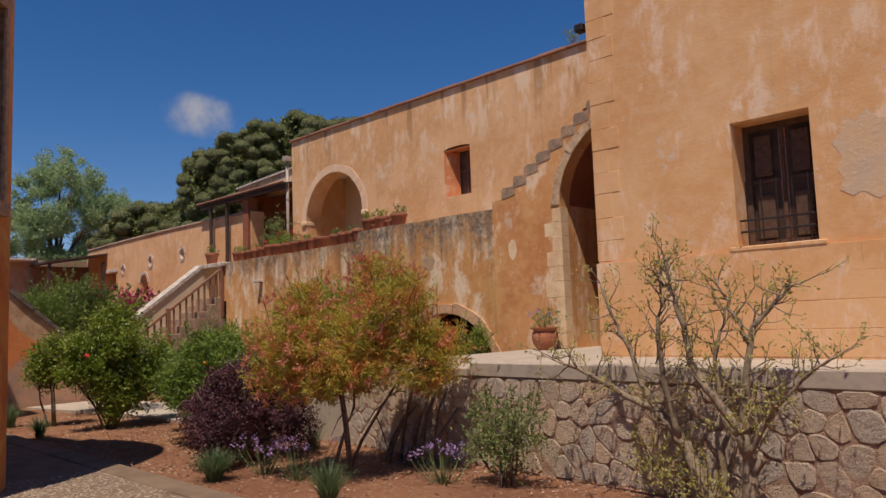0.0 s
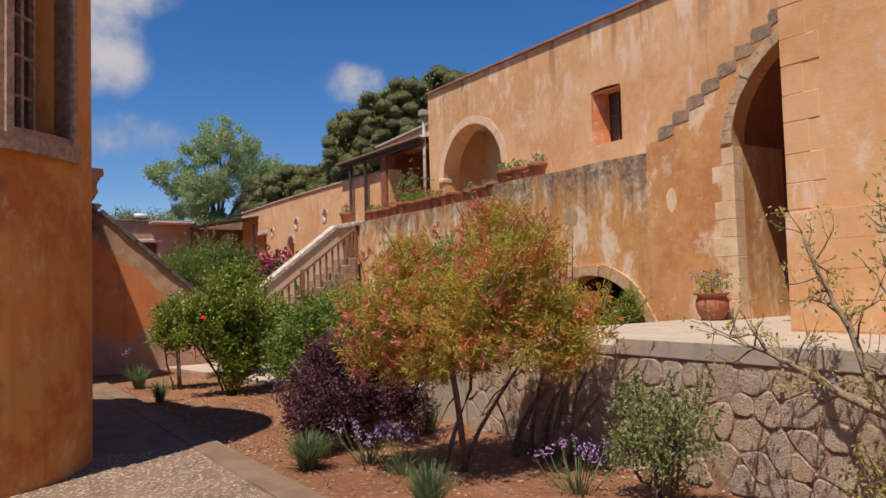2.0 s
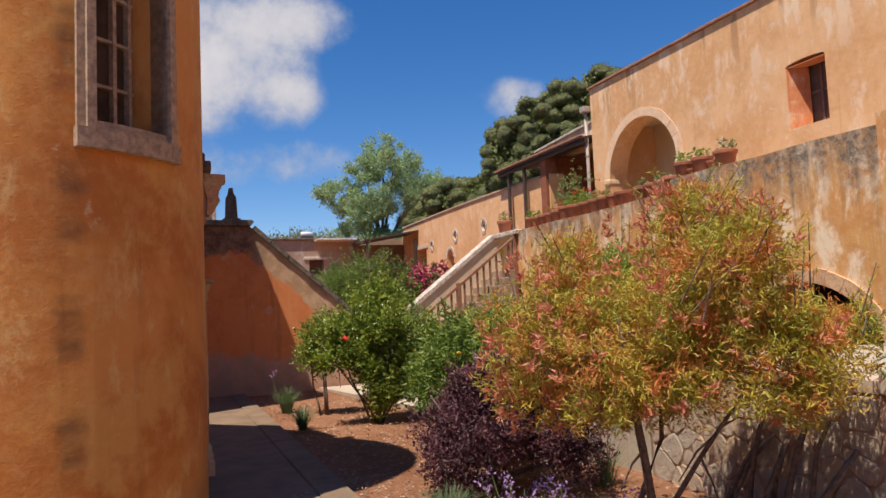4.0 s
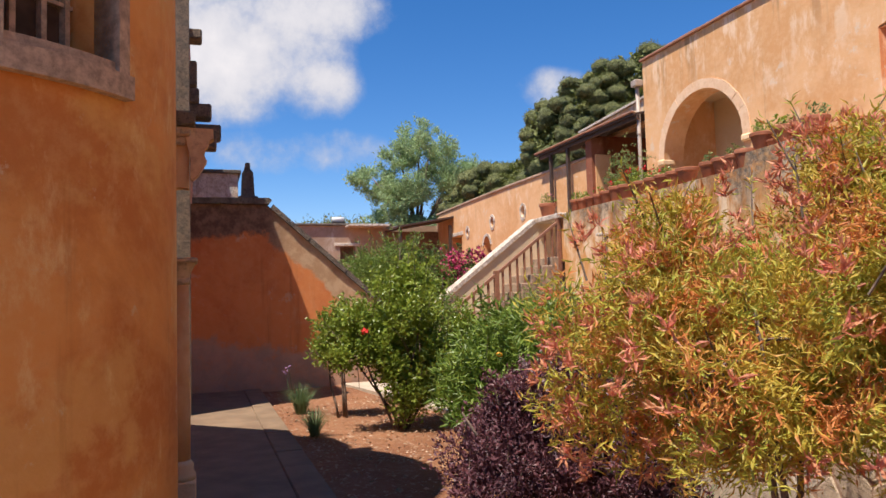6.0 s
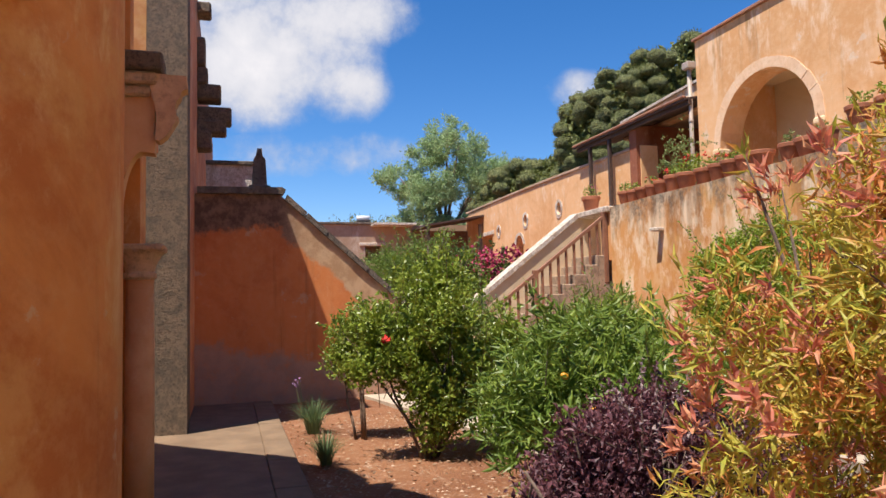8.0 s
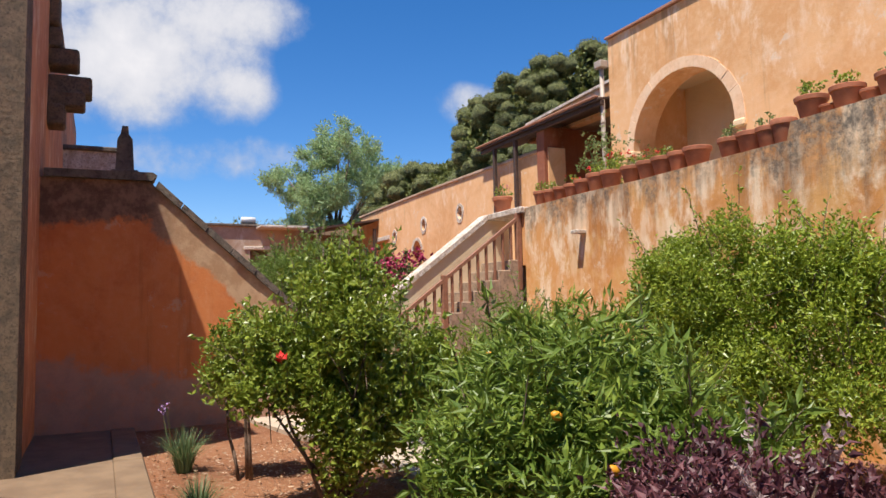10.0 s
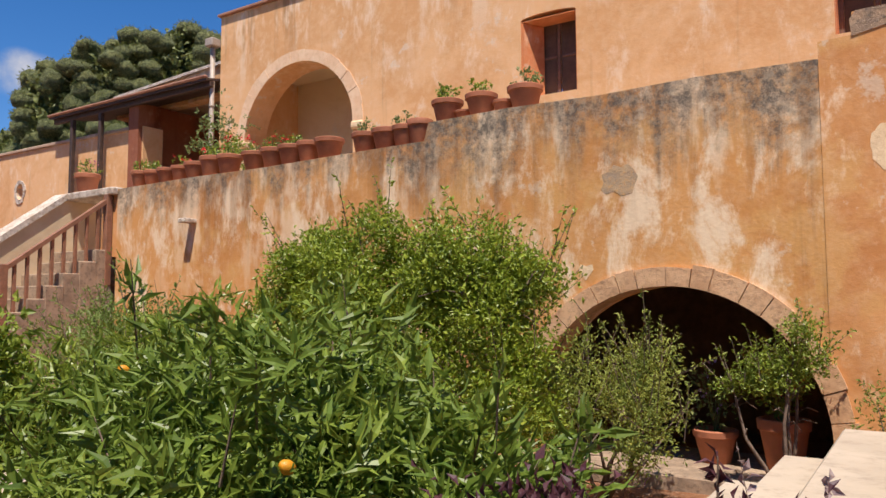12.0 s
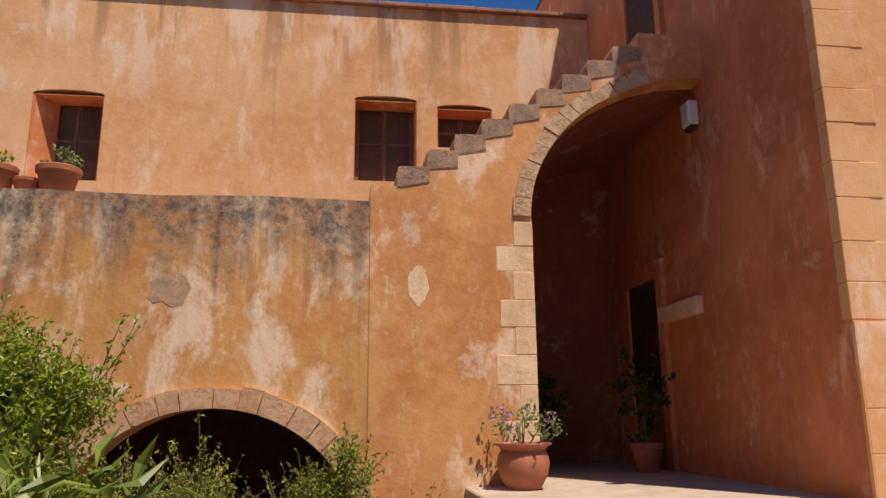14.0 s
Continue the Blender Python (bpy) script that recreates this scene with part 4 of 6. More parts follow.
east = setting("wall_church_east", box(-15.9, -15.2, -6, 2.0, -0.1, 7.15), OCHRE2, "sunlit ochre end wall of the church", "wall")
rng = random.Random(8)
z = -0.05
while z < 7.1:
    h = rng.uniform(0.24, 0.5)
    part("quoin", box(-15.86, -15.178 + rng.uniform(-0.0008, 0.0008), 2.004, 2.495 + rng.uniform(-0.001, 0.001), z, z + h, 0.0), GREYSTONE, east, "lichen-grey cornerstone")
    z += h
long_wall = setting("wall_church_long", box(-32, -15.9, 1.9, 2.46, -0.1, 7.15), LONGRUST, "shaded long wall of the church", "wall")
for x0, z0, z1, o in ((-19.0, 5.55, 5.85, 2.64), (-19.05, 5.28, 5.56, 2.87), (-19.1, 4.88, 5.16, 3.05), (-19.0, 4.66, 4.9, 2.96), (-18.95, 4.36, 4.68, 2.7), (-19.0, 5.9, 6.4, 2.6), (-19.0, 6.85, 7.05, 2.7)):
    part("corbel", box(x0 - 0.45, x0, 2.44, o, z0, z1, 0.03), GREYSTONE, long_wall, "weathered stone corbel")
setting("wall_church_link", prism([(-15.2, -4), (-15.2, -1.3), (-13.3, 0.2), (-11.5, 2.0), (-11.0, 2.1), (-9.9, 1.9), (-9.9, -4)], [], (0, 0, -0.1), (1, 0, 0), (0, 1, 0), (0, 0, 5.9)), RUST, "orange church wall behind the apse", "wall")
# portal bay: slim column, narrow stilted arch, moulded cornice and a curled bracket
PX = -10.35
stilted = [(1.2, 1.985), (2.335, 1.985), (2.34, 2.14)] + arc(2.475, 2.14, 0.135, 172, 92, 14, 0.44) + [(2.545, 2.57), (2.545, 3.0), (1.2, 3.0)]
bay = setting("wall_portal", prism(stilted, [], (PX - 0.03, 0, 0), (0, 1, 0), (0, 0, 1), (-0.14, 0, 0)), TANARCH, "tan plaster bay with a narrow stilted arch beside the apse", "wall")
part("arch_back", box(PX - 0.75, PX - 0.4, 1.2, 2.42, -0.1, 2.9), RUST, bay, "shaded red plaster in the arch")
# soffit colour includes the shade under the arch
part("arch_soffit", prism([(2.3, 2.62), (2.545, 2.62), (2.545, 3.0), (2.3, 3.0)], [], (PX - 0.174, 0, 0), (0, 1, 0), (0, 0, 1), (-0.1, 0, 0)), SHADED_RED, bay)
part("pilaster", box(PX - 0.2, PX - 0.035, 1.9, 2.325, -0.1, 1.79, 0.012), TANARCH, bay, "plain tan pilaster")
part("pilaster_cap", box(PX - 0.2, PX + 0.0, 1.9, 2.345, 1.79, 1.98, 0.03), QUOIN, bay, "moulded pilaster cap")
part("upper_wall", box(PX - 0.5, PX - 0.32, 0.2, 2.36, 3.2, 5.6), RUST, bay)
for lay, (z0, z1, o) in enumerate(((2.93, 3.0, 0.02), (3.0, 3.08, 0.06), (3.08, 3.2, 0.10))):
    part("cornice", box(PX - 0.2, PX + o, 1.2, 2.50 + o, z0 + 0.002, z1, 0.014), VOUSSOIR2 if lay < 2 else GREYSTONE, bay, "worn moulded stone cornice")
curl = [(2.50, 3.08), (2.74, 3.07), (2.745, 2.99), (2.71, 2.97), (2.70, 2.93)] + arc(2.775, 2.86, 0.105, 150, 215, 6) + [(2.655, 2.74), (2.62, 2.68), (2.575, 2.64), (2.55, 2.65), (2.56, 2.8)]
part("bracket", prism(curl, [], (PX + 0.02, 0, 0), (0, 1, 0), (0, 0, 1), (-0.14, 0, 0)), VOUSSOIR, bay, "curled brown stone bracket")


def column(x, y, label):
    col = thing("column", label, "column", (x, y, 0))
    part("plinth", box(-0.13, 0.13, -0.13, 0.13, -0.05, 0.16, 0.012), QUOIN, col)
    part("base", lathe([(0.125, 0.16), (0.13, 0.2), (0.11, 0.24), (0.115, 0.28), (0.09, 0.32)], 20), QUOIN, col, smooth=True)
    part("shaft", lathe([(0.088, 0.32), (0.09, 1.0), (0.084, 1.76)], 22), TANARCH, col, "tan limewashed shaft", True)
    part("capital", lathe([(0.084, 1.76), (0.102, 1.775), (0.102, 1.80), (0.09, 1.815), (0.1, 1.86), (0.13, 1.92), (0.15, 1.94)], 22), VOUSSOIR2, col, "moulded stone capital")
    part("abacus", box(-0.155, 0.155, -0.155, 0.155, 1.94, 1.985, 0.012), VOUSSOIR2, col)
    return col


column(PX - 0.1, 2.455, "slim tan column with a moulded stone capital")
# sloping cross wall
cross = [(2.46, -0.1), (7.0, -0.1), (7.0, 0.55), (3.82, 3.42), (2.46, 3.42)]
wall_cross = setting("wall_cross", wall_y(cross, [], -18.0, -0.5), BRICKRED, "red plaster cross wall with a sloping top", "wall")
part("coping", wall_y([(2.5, 3.424), (3.86, 3.424), (3.92, 3.5), (3.86, 3.54), (2.5, 3.53)], [], -17.93, -0.64), COPING, wall_cross, "black weathered coping")
for k in range(9):
    y0, y1 = 3.9 + 0.345 * k, 3.9 + 0.345 * (k + 1) - 0.012
    z0, z1 = 3.42 - (y0 - 3.82) * 0.9025, 3.42 - (y1 - 3.82) * 0.9025
    part("coping_slab", wall_y([(y0, z0 - 0.01), (y1, z1 - 0.01), (y1 + 0.04, z1 + 0.075), (y0 + 0.04, z0 + 0.075)], [], -17.95 + 0.01 * (k % 2), -0.6), COPING, wall_cross)
finial = thing("stone_finial", "blackened stone finial on the cross wall", "finial", (-18.3, 3.5, 3.5))
part("shaft", prism([(-0.13, 0), (0.13, 0), (0.1, 0.55), (0.05, 0.62), (0.04, 0.74), (-0.04, 0.74), (-0.06, 0.62), (-0.1, 0.55)], [], (-0.1, 0, 0), (0, 1, 0), (0, 0, 1), (0.2, 0, 0)), COPING, finial)
part("base", box(-0.17, 0.17, -0.18, 0.18, 0.0, 0.1, 0.015), COPING, finial)
low_house = setting("wall_low_house", box(-27, -24, 0.5, 3.6, 0, 5.0), WHITEWASH, "small pale building behind the cross wall", "wall")
part("roof_edge", box(-27.1, -23.92, 0.4, 3.68, 5.0, 5.1, 0.02), COPING, low_house)

# long court wall and far building
rounds = [(-27.64, 4.52, 0.17), (-30.53, 4.45, 0.17), (-33.35, 4.31, 0.14)]
wl_holes = [[(cx + r * math.cos(math.tau * i / 14), cz + 1.25 * r * math.sin(math.tau * i / 14)) for i in range(14)] for cx, cz, r in rounds] + [rect(-35.5, -34.1, 3.4, 4.25), arch_hole(-31.5, -30.8, 2.9, 3.6, 0.35, 8)]
wall_long = setting("wall_long", wall_x([(-37.6, -0.1), (-22.5, -0.1), (-22.5, 5.56), (-26, 5.54), (-30.3, 5.58), (-34, 5.52), (-37.1, 5.47), (-37.6, 5.3)], wl_holes, U, 0.5), PEACH, "long orange court wall with small round windows", "wall")
# backing coloured dark so the small openings look unlit
setting("wall_long_lining", box(-37, -24, U + 0.5, U + 0.6, 0, 5.4), INNER_SHADE, "dim inner wall behind the round windows", "wall")
for cx, cz, r in rounds:
    ring_stones(wall_long, cx, cz, r, r + 0.1, U - 0.025, U + 0.2, 0, 360, 8, WHITEWASH, 1.25, 0.01, 3)
part("lintel", box(-35.7, -33.9, U - 0.04, U + 0.3, 4.252, 4.42, 0.015), WHITEWASH, wall_long, "white stone lintel")
ring_stones(wall_long, -31.15, 3.6, 0.35, 0.47, U - 0.03, U + 0.2, 0, 180, 7, WHITEWASH, 1.0, 0.01, 4)
x = -37.5
while x < -23:
    part("coping_slab", box(x, x + 0.69, U - 0.05, U + 0.5, 5.5 + 0.06 * math.sin((x + 37) / 14 * 3), 5.58 + 0.06 * math.sin((x + 37) / 14 * 3), 0.015), TAN, wall_long)
    x += 0.7
wall_far = setting("wall_far", wall_y(rect(-8, 13.45, -0.1, 5.0), [rect(8.75, 9.45, 3.3, 4.05)], -37.6, -0.5), TAN, "low tan building at the end of the court", "wall")
part("cornice", box(-38.1, -37.48, -8, 11.2, 5.0, 5.1, 0.02), COPING, wall_far)
part("lintel", box(-37.7, -37.55, 8.5, 9.7, 4.055, 4.2, 0.02), WHITEWASH, wall_far, "white lintel")
part("inner_dark", box(-38.2, -38.1, 8.6, 9.6, 3.2, 4.2), INNER_SHADE, wall_far)
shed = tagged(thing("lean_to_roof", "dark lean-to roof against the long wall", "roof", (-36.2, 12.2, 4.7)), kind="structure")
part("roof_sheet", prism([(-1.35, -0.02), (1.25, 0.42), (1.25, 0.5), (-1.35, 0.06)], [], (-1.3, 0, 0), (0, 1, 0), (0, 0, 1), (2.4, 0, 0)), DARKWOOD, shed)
part("back", box(-1.2, -1.1, -1.3, 1.2, -4.6, 0.0), INNER_SHADE, shed)
for yy in (-1.2, 1.1):
    part("post", box(0.9, 1.02, yy - 0.06, yy + 0.06, -4.75, 0.1), DARKWOOD, shed)
eave = thing("awning_slab", "thin pale eave slab on the far building", "eave", (-37.3, 10.0, 4.95))
part("slab", box(-0.4, 0.6, -1.0, 0.9, -0.05, 0.04, 0.015), WHITEWASH, eave)
dish = thing("roof_tank", "small white water heater on the far roof", "water heater", (-38.0, 8.75, 5.1))
bm = lathe([(0.02, -0.3), (0.12, -0.28), (0.13, 0), (0.12, 0.28), (0.02, 0.3)], 14)
bmesh.ops.rotate(bm, verts=bm.verts, matrix=Matrix.Rotation(radians(90), 3, "X"))
bmesh.ops.translate(bm, verts=bm.verts, vec=(0, 0, 0.22))
part("tank", bm, WHITE, dish, smooth=True)
part("stand", box(-0.15, 0.15, -0.3, 0.3, 0, 0.1, 0.01), IRON, dish)

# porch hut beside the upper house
# back wall, pier and side wall carry the hut's shade in their colour
hut = setting("wall_hut", box(-25.0, -20.0, 16.0, 16.3, 2.4, 6.35), DEEP_SHADE_RED, "dim brown back wall of the porch hut", "wall")
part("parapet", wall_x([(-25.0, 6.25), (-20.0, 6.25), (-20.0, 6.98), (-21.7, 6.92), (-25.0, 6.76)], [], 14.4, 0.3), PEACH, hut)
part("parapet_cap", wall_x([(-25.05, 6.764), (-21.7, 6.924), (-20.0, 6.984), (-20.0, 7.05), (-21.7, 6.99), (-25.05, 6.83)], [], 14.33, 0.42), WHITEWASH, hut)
part("pier", box(-22.9, -22.55, 13.35, 13.75, 2.4, 6.05), DEEP_SHADE_RED, hut)
part("side_wall", box(-23.2, -22.9, 13.75, 15.995, 2.4, 6.19), DEEP_SHADE_RED, hut)
# unseen slab added to keep the sun off the hut's back wall
part("roof_slab", box(-25.1, -20.0, 14.42, 16.3, 6.36, 6.44), TAN, hut, "added slab behind the parapet that shades the hut")
awning = thing("porch_roof", "dark lean-to porch roof with a tile edge", "roof", (-22.9, 13.15, 6.1))
awning["kind"] = "structure"
part("boards", prism([(0, 0), (1.5, 0.28), (1.5, 0.33), (0, 0.05)], [], (-2.95, 0, 0), (0, 1, 0), (0, 0, 1), (5.8, 0, 0)), DARKWOOD, awning)
part("tile_edge", box(-2.95, 2.85, -0.05, 0.06, 0.052, 0.11, 0.02), TILE, awning, "rusty red roof edge")
part("beam", box(-2.9, 2.85, 0.1, 0.2, -0.1, 0.02, 0.01), DARKWOOD, awning)
for x in (-2.1, -0.95):
    part("post", box(x - 0.05, x + 0.05, 0.08, 0.18, -3.7, -0.1, 0.01), DARKWOOD, awning)
drain = thing("downpipe", "pale painted metal downpipe at the house corner", "downpipe", (-20.12, 13.36, 2.4))
part("pipe", add_tube(bmesh.new(), [(0, 0, 0), (0, 0, 2.3), (0.0, 0, 4.5)], [0.05, 0.05, 0.05], 10), PIPE, drain, smooth=True)
part("hopper", box(-0.12, 0.12, -0.12, 0.12, 4.45, 4.62, 0.02), PIPE, drain)
for z in (1.2, 3.2):
    part("bracket", lathe([(0.06, z), (0.065, z + 0.01), (0.065, z + 0.03), (0.06, z + 0.04)], 10), PIPE, drain)

# stair down from the terrace
stair = setting("stair", box(-19.5, -18.5, 10.14, 10.6, -0.1, 2.4), STAIRSTONE, "worn concrete stair down from the terrace", "stair")
for i in range(13):
    y1 = 10.14 - 0.246 * i
    part("step", box(-19.55, -18.42 + 0.006 * (i % 2), y1 - 0.246 + 0.002, y1 + 0.03, -0.1 - i * 0.001, 2.4 - 0.185 * i, 0.012), STAIRSTONE, stair)
parapet = setting("stair_parapet", wall_y([(10.6, -0.1), (6.6, -0.1), (6.6, 0.62), (10.05, 3.24), (10.6, 3.24)], [], -19.55, -0.32), CREAM, "cream stair parapet with a whitewashed sloping top", "parapet")
part("coping", wall_y([(6.55, 0.585), (10.06, 3.244), (10.06, 3.35), (6.55, 0.70)], [], -19.51, -0.4), WHITEWASH, parapet, "flaking whitewashed coping")
part("pier_cap", box(-19.95, -18.3, 10.06, 10.62, 3.244, 3.36, 0.015), WHITEWASH, parapet)
part("pier", box(-18.7, -18.304, 10.16, 10.6, 2.3, 3.24), OCHRE2, parapet)
rail = thing("stair_railing", "red-brown wooden stair railing with square balusters", "railing", (-18.46, 10.1, 0))
slope = 0.185 / 0.246


def along(d, up):
    return 2.4 - 0.19 - d * slope + up


part("handrail", wall_y([(0.05, along(-0.05, 0.93)), (-3.0, along(3.0, 0.93)), (-3.0, along(3.0, 1.0)), (0.05, along(-0.05, 1.0))], [], -0.045, 0.09), RAILWOOD, rail)
part("bottom_rail", wall_y([(0.05, along(-0.05, 0.12)), (-3.0, along(3.0, 0.12)), (-3.0, along(3.0, 0.17)), (0.05, along(-0.05, 0.17))], [], -0.03, 0.06), RAILWOOD, rail)
for k in range(17):
    d = 0.16 + 0.17 * k
    part("baluster", box(-0.022, 0.022, -d - 0.022, -d + 0.022, along(d, 0.1), along(d, 0.95), 0.004), RAILWOOD, rail)
for d in (0.0, 1.5, 3.0):
    part("newel", box(-0.05, 0.05, -d - 0.05, -d + 0.05, along(d, -0.35), along(d, 1.04), 0.008), RAILWOOD, rail)

flood = thing("floodlight", "small dark floodlight at the block corner", "lamp", (BX - 0.02, BY + 0.15, 5.55))
part("arm", box(-0.1, 0.0, -0.015, 0.015, -0.015, 0.015, 0.003), IRON, flood)
part("head", box(-0.24, -0.1, -0.07, 0.07, -0.05, 0.06, 0.015), IRON, flood)
# plain walls that close the court behind the walker
setting("wall_close_south", box(-9, 4, -8.3, -8, -0.1, 3.0), OCHRE2, "plain ochre court wall", "wall")
setting("wall_close_east", box(4.0, 4.3, -8.3, 8.4, -0.1, 3.0), OCHRE2, "plain ochre court wall", "wall")


# ---- pots ----
def pot_meshes(r, h):
    body = lathe([(r * 0.62, 0), (r * 0.66, 0.01), (r * 0.88, h * 0.72), (r * 0.92, h * 0.78), (r * 1.0, h * 0.8), (r * 1.02, h * 0.97), (r * 0.98, h), (r * 0.86, h), (r * 0.84, h * 0.86)], 20)
    return mesh_from("body", body, TERRACOTTA, True), mesh_from("earth", lathe([(r * 0.845, h * 0.84), (r * 0.845, h * 0.87), (r * 0.5, h * 0.89)], 16), EARTH)


POTS = {}


def urn_meshes(r, h):
    body = lathe([(r * 0.6, 0), (r * 0.64, h * 0.05), (r * 0.86, h * 0.3), (r * 0.95, h * 0.55), (r * 0.9, h * 0.74), (r * 0.8, h * 0.84), (r * 0.84, h * 0.9), (r * 1.04, h * 0.97), (r * 1.04, h), (r * 0.92, h), (r * 0.74, h * 0.86)], 26)
    return mesh_from("body", body, TERRACOTTA, True), mesh_from("earth", lathe([(r * 0.745, h * 0.84), (r * 0.745, h * 0.87), (r * 0.4, h * 0.89)], 16), EARTH)


def pot(at, r, h, label, plant=None, n=120, leaf=0.05, size=0.16, flower=None, seed=0, group="pots on the terrace wall", tall=None, urn=False):
    """A terracotta pot with earth and, where there is one, a small plant and its flowers."""
    key = (round(r, 2), round(h, 2))
    if key not in POTS:
        POTS[key] = urn_meshes(*key) if urn else pot_meshes(*key)
        POTS[key][0].set_sharp_from_angle(angle=radians(40))
    th = thing("flower_pot", label, "pot", at, group)
    part("body", POTS[key][0], None, th)
    part("earth", POTS[key][1], None, th)
    if plant:
        rng = np.random.default_rng(seed + 100)
        hh = tall or size
        p, d = crown_points(rng, [(0, 0, h + hh * 0.55, size, size, hh * 0.6)], n, 0.3, 6, 0.02)
        keep = p[:, 2] > h * 0.9
        tubes = [([(0, 0, h * 0.85), tuple(p[i] * (0.5, 0.5, 0.75)), tuple(p[i])], [0.008, 0.006, 0.003]) for i in range(0, len(p), max(1, len(p) // 7))]
        part("stem", tubes_mesh(tubes, 4), STEM, th)
        part("foliage", leaf_mesh("foliage", p[keep], d[keep], leaf, 0.6, plant, rng), None, th)
        if flower:
            q, e = crown_points(rng, [(0, 0, h + hh * 0.8, size * 0.9, size * 0.9, hh * 0.45)], max(12, n // 6), 0.6, 6, 0.018)
            tagged(part("blossom", leaf_mesh("blossom", q, e, leaf * 0.75, 0.9, flower, rng), None, th), kind="stuff")
    return th


LB = "small terracotta pot on the terrace wall"
LG = "terracotta pot with a green plant on the terrace wall"
LR = "terracotta pot with red geraniums on the terrace wall"
row = [(-18.05, 0.15, 0.26, L_HIBISCUS, None), (-17.75, 0.14, 0.24, L_LIME, None), (-17.42, 0.15, 0.24, None, None), (-17.1, 0.14, 0.24, L_HIBISCUS, FLOWER_RED), (-16.78, 0.16, 0.26, None, None),
       (-16.42, 0.17, 0.3, L_LIME, FLOWER_RED), (-16.05, 0.18, 0.28, L_HIBISCUS, None), (-15.55, 0.18, 0.26, None, None), (-15.2, 0.17, 0.27, L_HIBISCUS, FLOWER_RED), (-14.87, 0.18, 0.27, L_HIBISCUS, FLOWER_RED),
       (-14.56, 0.16, 0.28, None, None), (-14.22, 0.19, 0.28, None, None), (-13.64, 0.17, 0.27, L_DUSTY, None), (-13.32, 0.18, 0.28, None, None), (-13.05, 0.16, 0.28, L_DUSTY, None), (-12.84, 0.15, 0.32, None, None)]
for k, (x, r, h, plant, flower) in enumerate(row):
    pot((x, 10.36, 3.345), r, h, LR if flower else LG if plant else LB, plant, 110, 0.05, 0.13, flower, k)
for k, (x, r, h, plant) in enumerate([(-12.47, 0.18, 0.27, L_HIBISCUS), (-12.03, 0.18, 0.27, L_LIME), (-11.76, 0.12, 0.16, None), (-11.5, 0.19, 0.27, L_DUSTY), (-12.25, 0.11, 0.12, None)]):
    pot((x, 10.37, 3.565), r, h, LG if plant else LB, plant, 160, 0.05, 0.15, None, 40 + k)
pot((-19.45, 10.35, 3.36), 0.2, 0.34, "terracotta pot with pink flowers on the stair pier", L_HIBISCUS, 160, 0.05, 0.18, FLOWER_PINK, 60)
pot((-16.9, 10.95, 2.4), 0.26, 0.5, "large terracotta pot with a tall grey-green shrub", L_DUSTY, 2600, 0.055, 0.52, None, 61, tall=1.6)
pot((-16.4, 10.8, 2.4), 0.22, 0.6, "terracotta pot with bright green leaves and red flowers", L_LIME, 900, 0.05, 0.3, FLOWER_RED, 62, tall=0.95)
for k, x in enumerate((-17.9, -17.5, -17.1, -15.8, -15.3)):
    pot((x, 10.85, 2.4), 0.2, 0.85, "tall terracotta pot on the terrace floor", L_DUSTY, 160, 0.05, 0.17, None, 70 + k, "pots on the terrace floor", tall=0.3)
pot((-7.44, 9.85, 1.04), 0.235, 0.37, "round-bellied terracotta pot with lilac trailing flowers", L_DUSTY, 460, 0.04, 0.34, FLOWER_LILAC, 80, "", tall=0.26, urn=True)
pot((-9.15, 10.62, 0.1), 0.22, 0.45, "tall dark red pot with a few leaves under the arch", L_HIBISCUS, 420, 0.045, 0.2, FLOWER_RED, 81, "", tall=0.35)
pot((-9.75, 10.7, 0.1), 0.2, 0.3, "terracotta pot with dusty foliage under the arch", L_DUSTY, 300, 0.045, 0.26, FLOWER_LILAC, 82, "", tall=0.5)

pot((-6.75, 12.3, 1.04), 0.2, 0.34, "terracotta pot with leaves darkened for the passage shade", L_SHADE, 700, 0.09, 0.4, None, 90, "", tall=0.8)
pot((-5.75, 11.35, 1.04), 0.17, 0.3, "terracotta pot with shade-darkened leaves beside the passage door", L_SHADE, 420, 0.08, 0.28, None, 91, "", tall=0.9)

# ---- vegetation ----
orange = bush("orange_shrub", "tall shrub with orange, red and yellow-green young leaves", "shrub", (-6.5, 5.0, 0), 2.4,
     [(0.0, 0.1, 1.5, 0.78, 0.8, 0.6), (-0.15, 0.38, 1.45, 0.6, 0.55, 0.55), (0.3, -0.25, 1.4, 0.6, 0.6, 0.5), (0.5, 0.42, 1.3, 0.62, 0.52, 0.5), (-0.2, -0.5, 1.45, 0.45, 0.5, 0.5), (-0.3, -0.35, 1.85, 0.28, 0.28, 0.4), (0.2, 0.3, 1.95, 0.4, 0.42, 0.36), (-0.35, 0.2, 1.1, 0.45, 0.45, 0.4), (0.78, 0.72, 1.2, 0.4, 0.4, 0.38), (0.6, 0.6, 1.4, 0.42, 0.42, 0.42), (-0.4, -0.5, 1.15, 0.42, 0.42, 0.4), (0.1, -0.1, 1.0, 0.6, 0.6, 0.35), (0.65, 0.6, 1.0, 0.32, 0.32, 0.24), (0.4, 0.5, 1.85, 0.4, 0.36, 0.34), (0.05, 0.4, 2.1, 0.28, 0.28, 0.26), (0.6, 0.2, 1.75, 0.35, 0.35, 0.3)],
     78000, 0.062, 0.175, L_ORANGE, 1, 4, cluster=14, tuft=0.028, stem_r=0.024, shoots=60, reach=0.24)
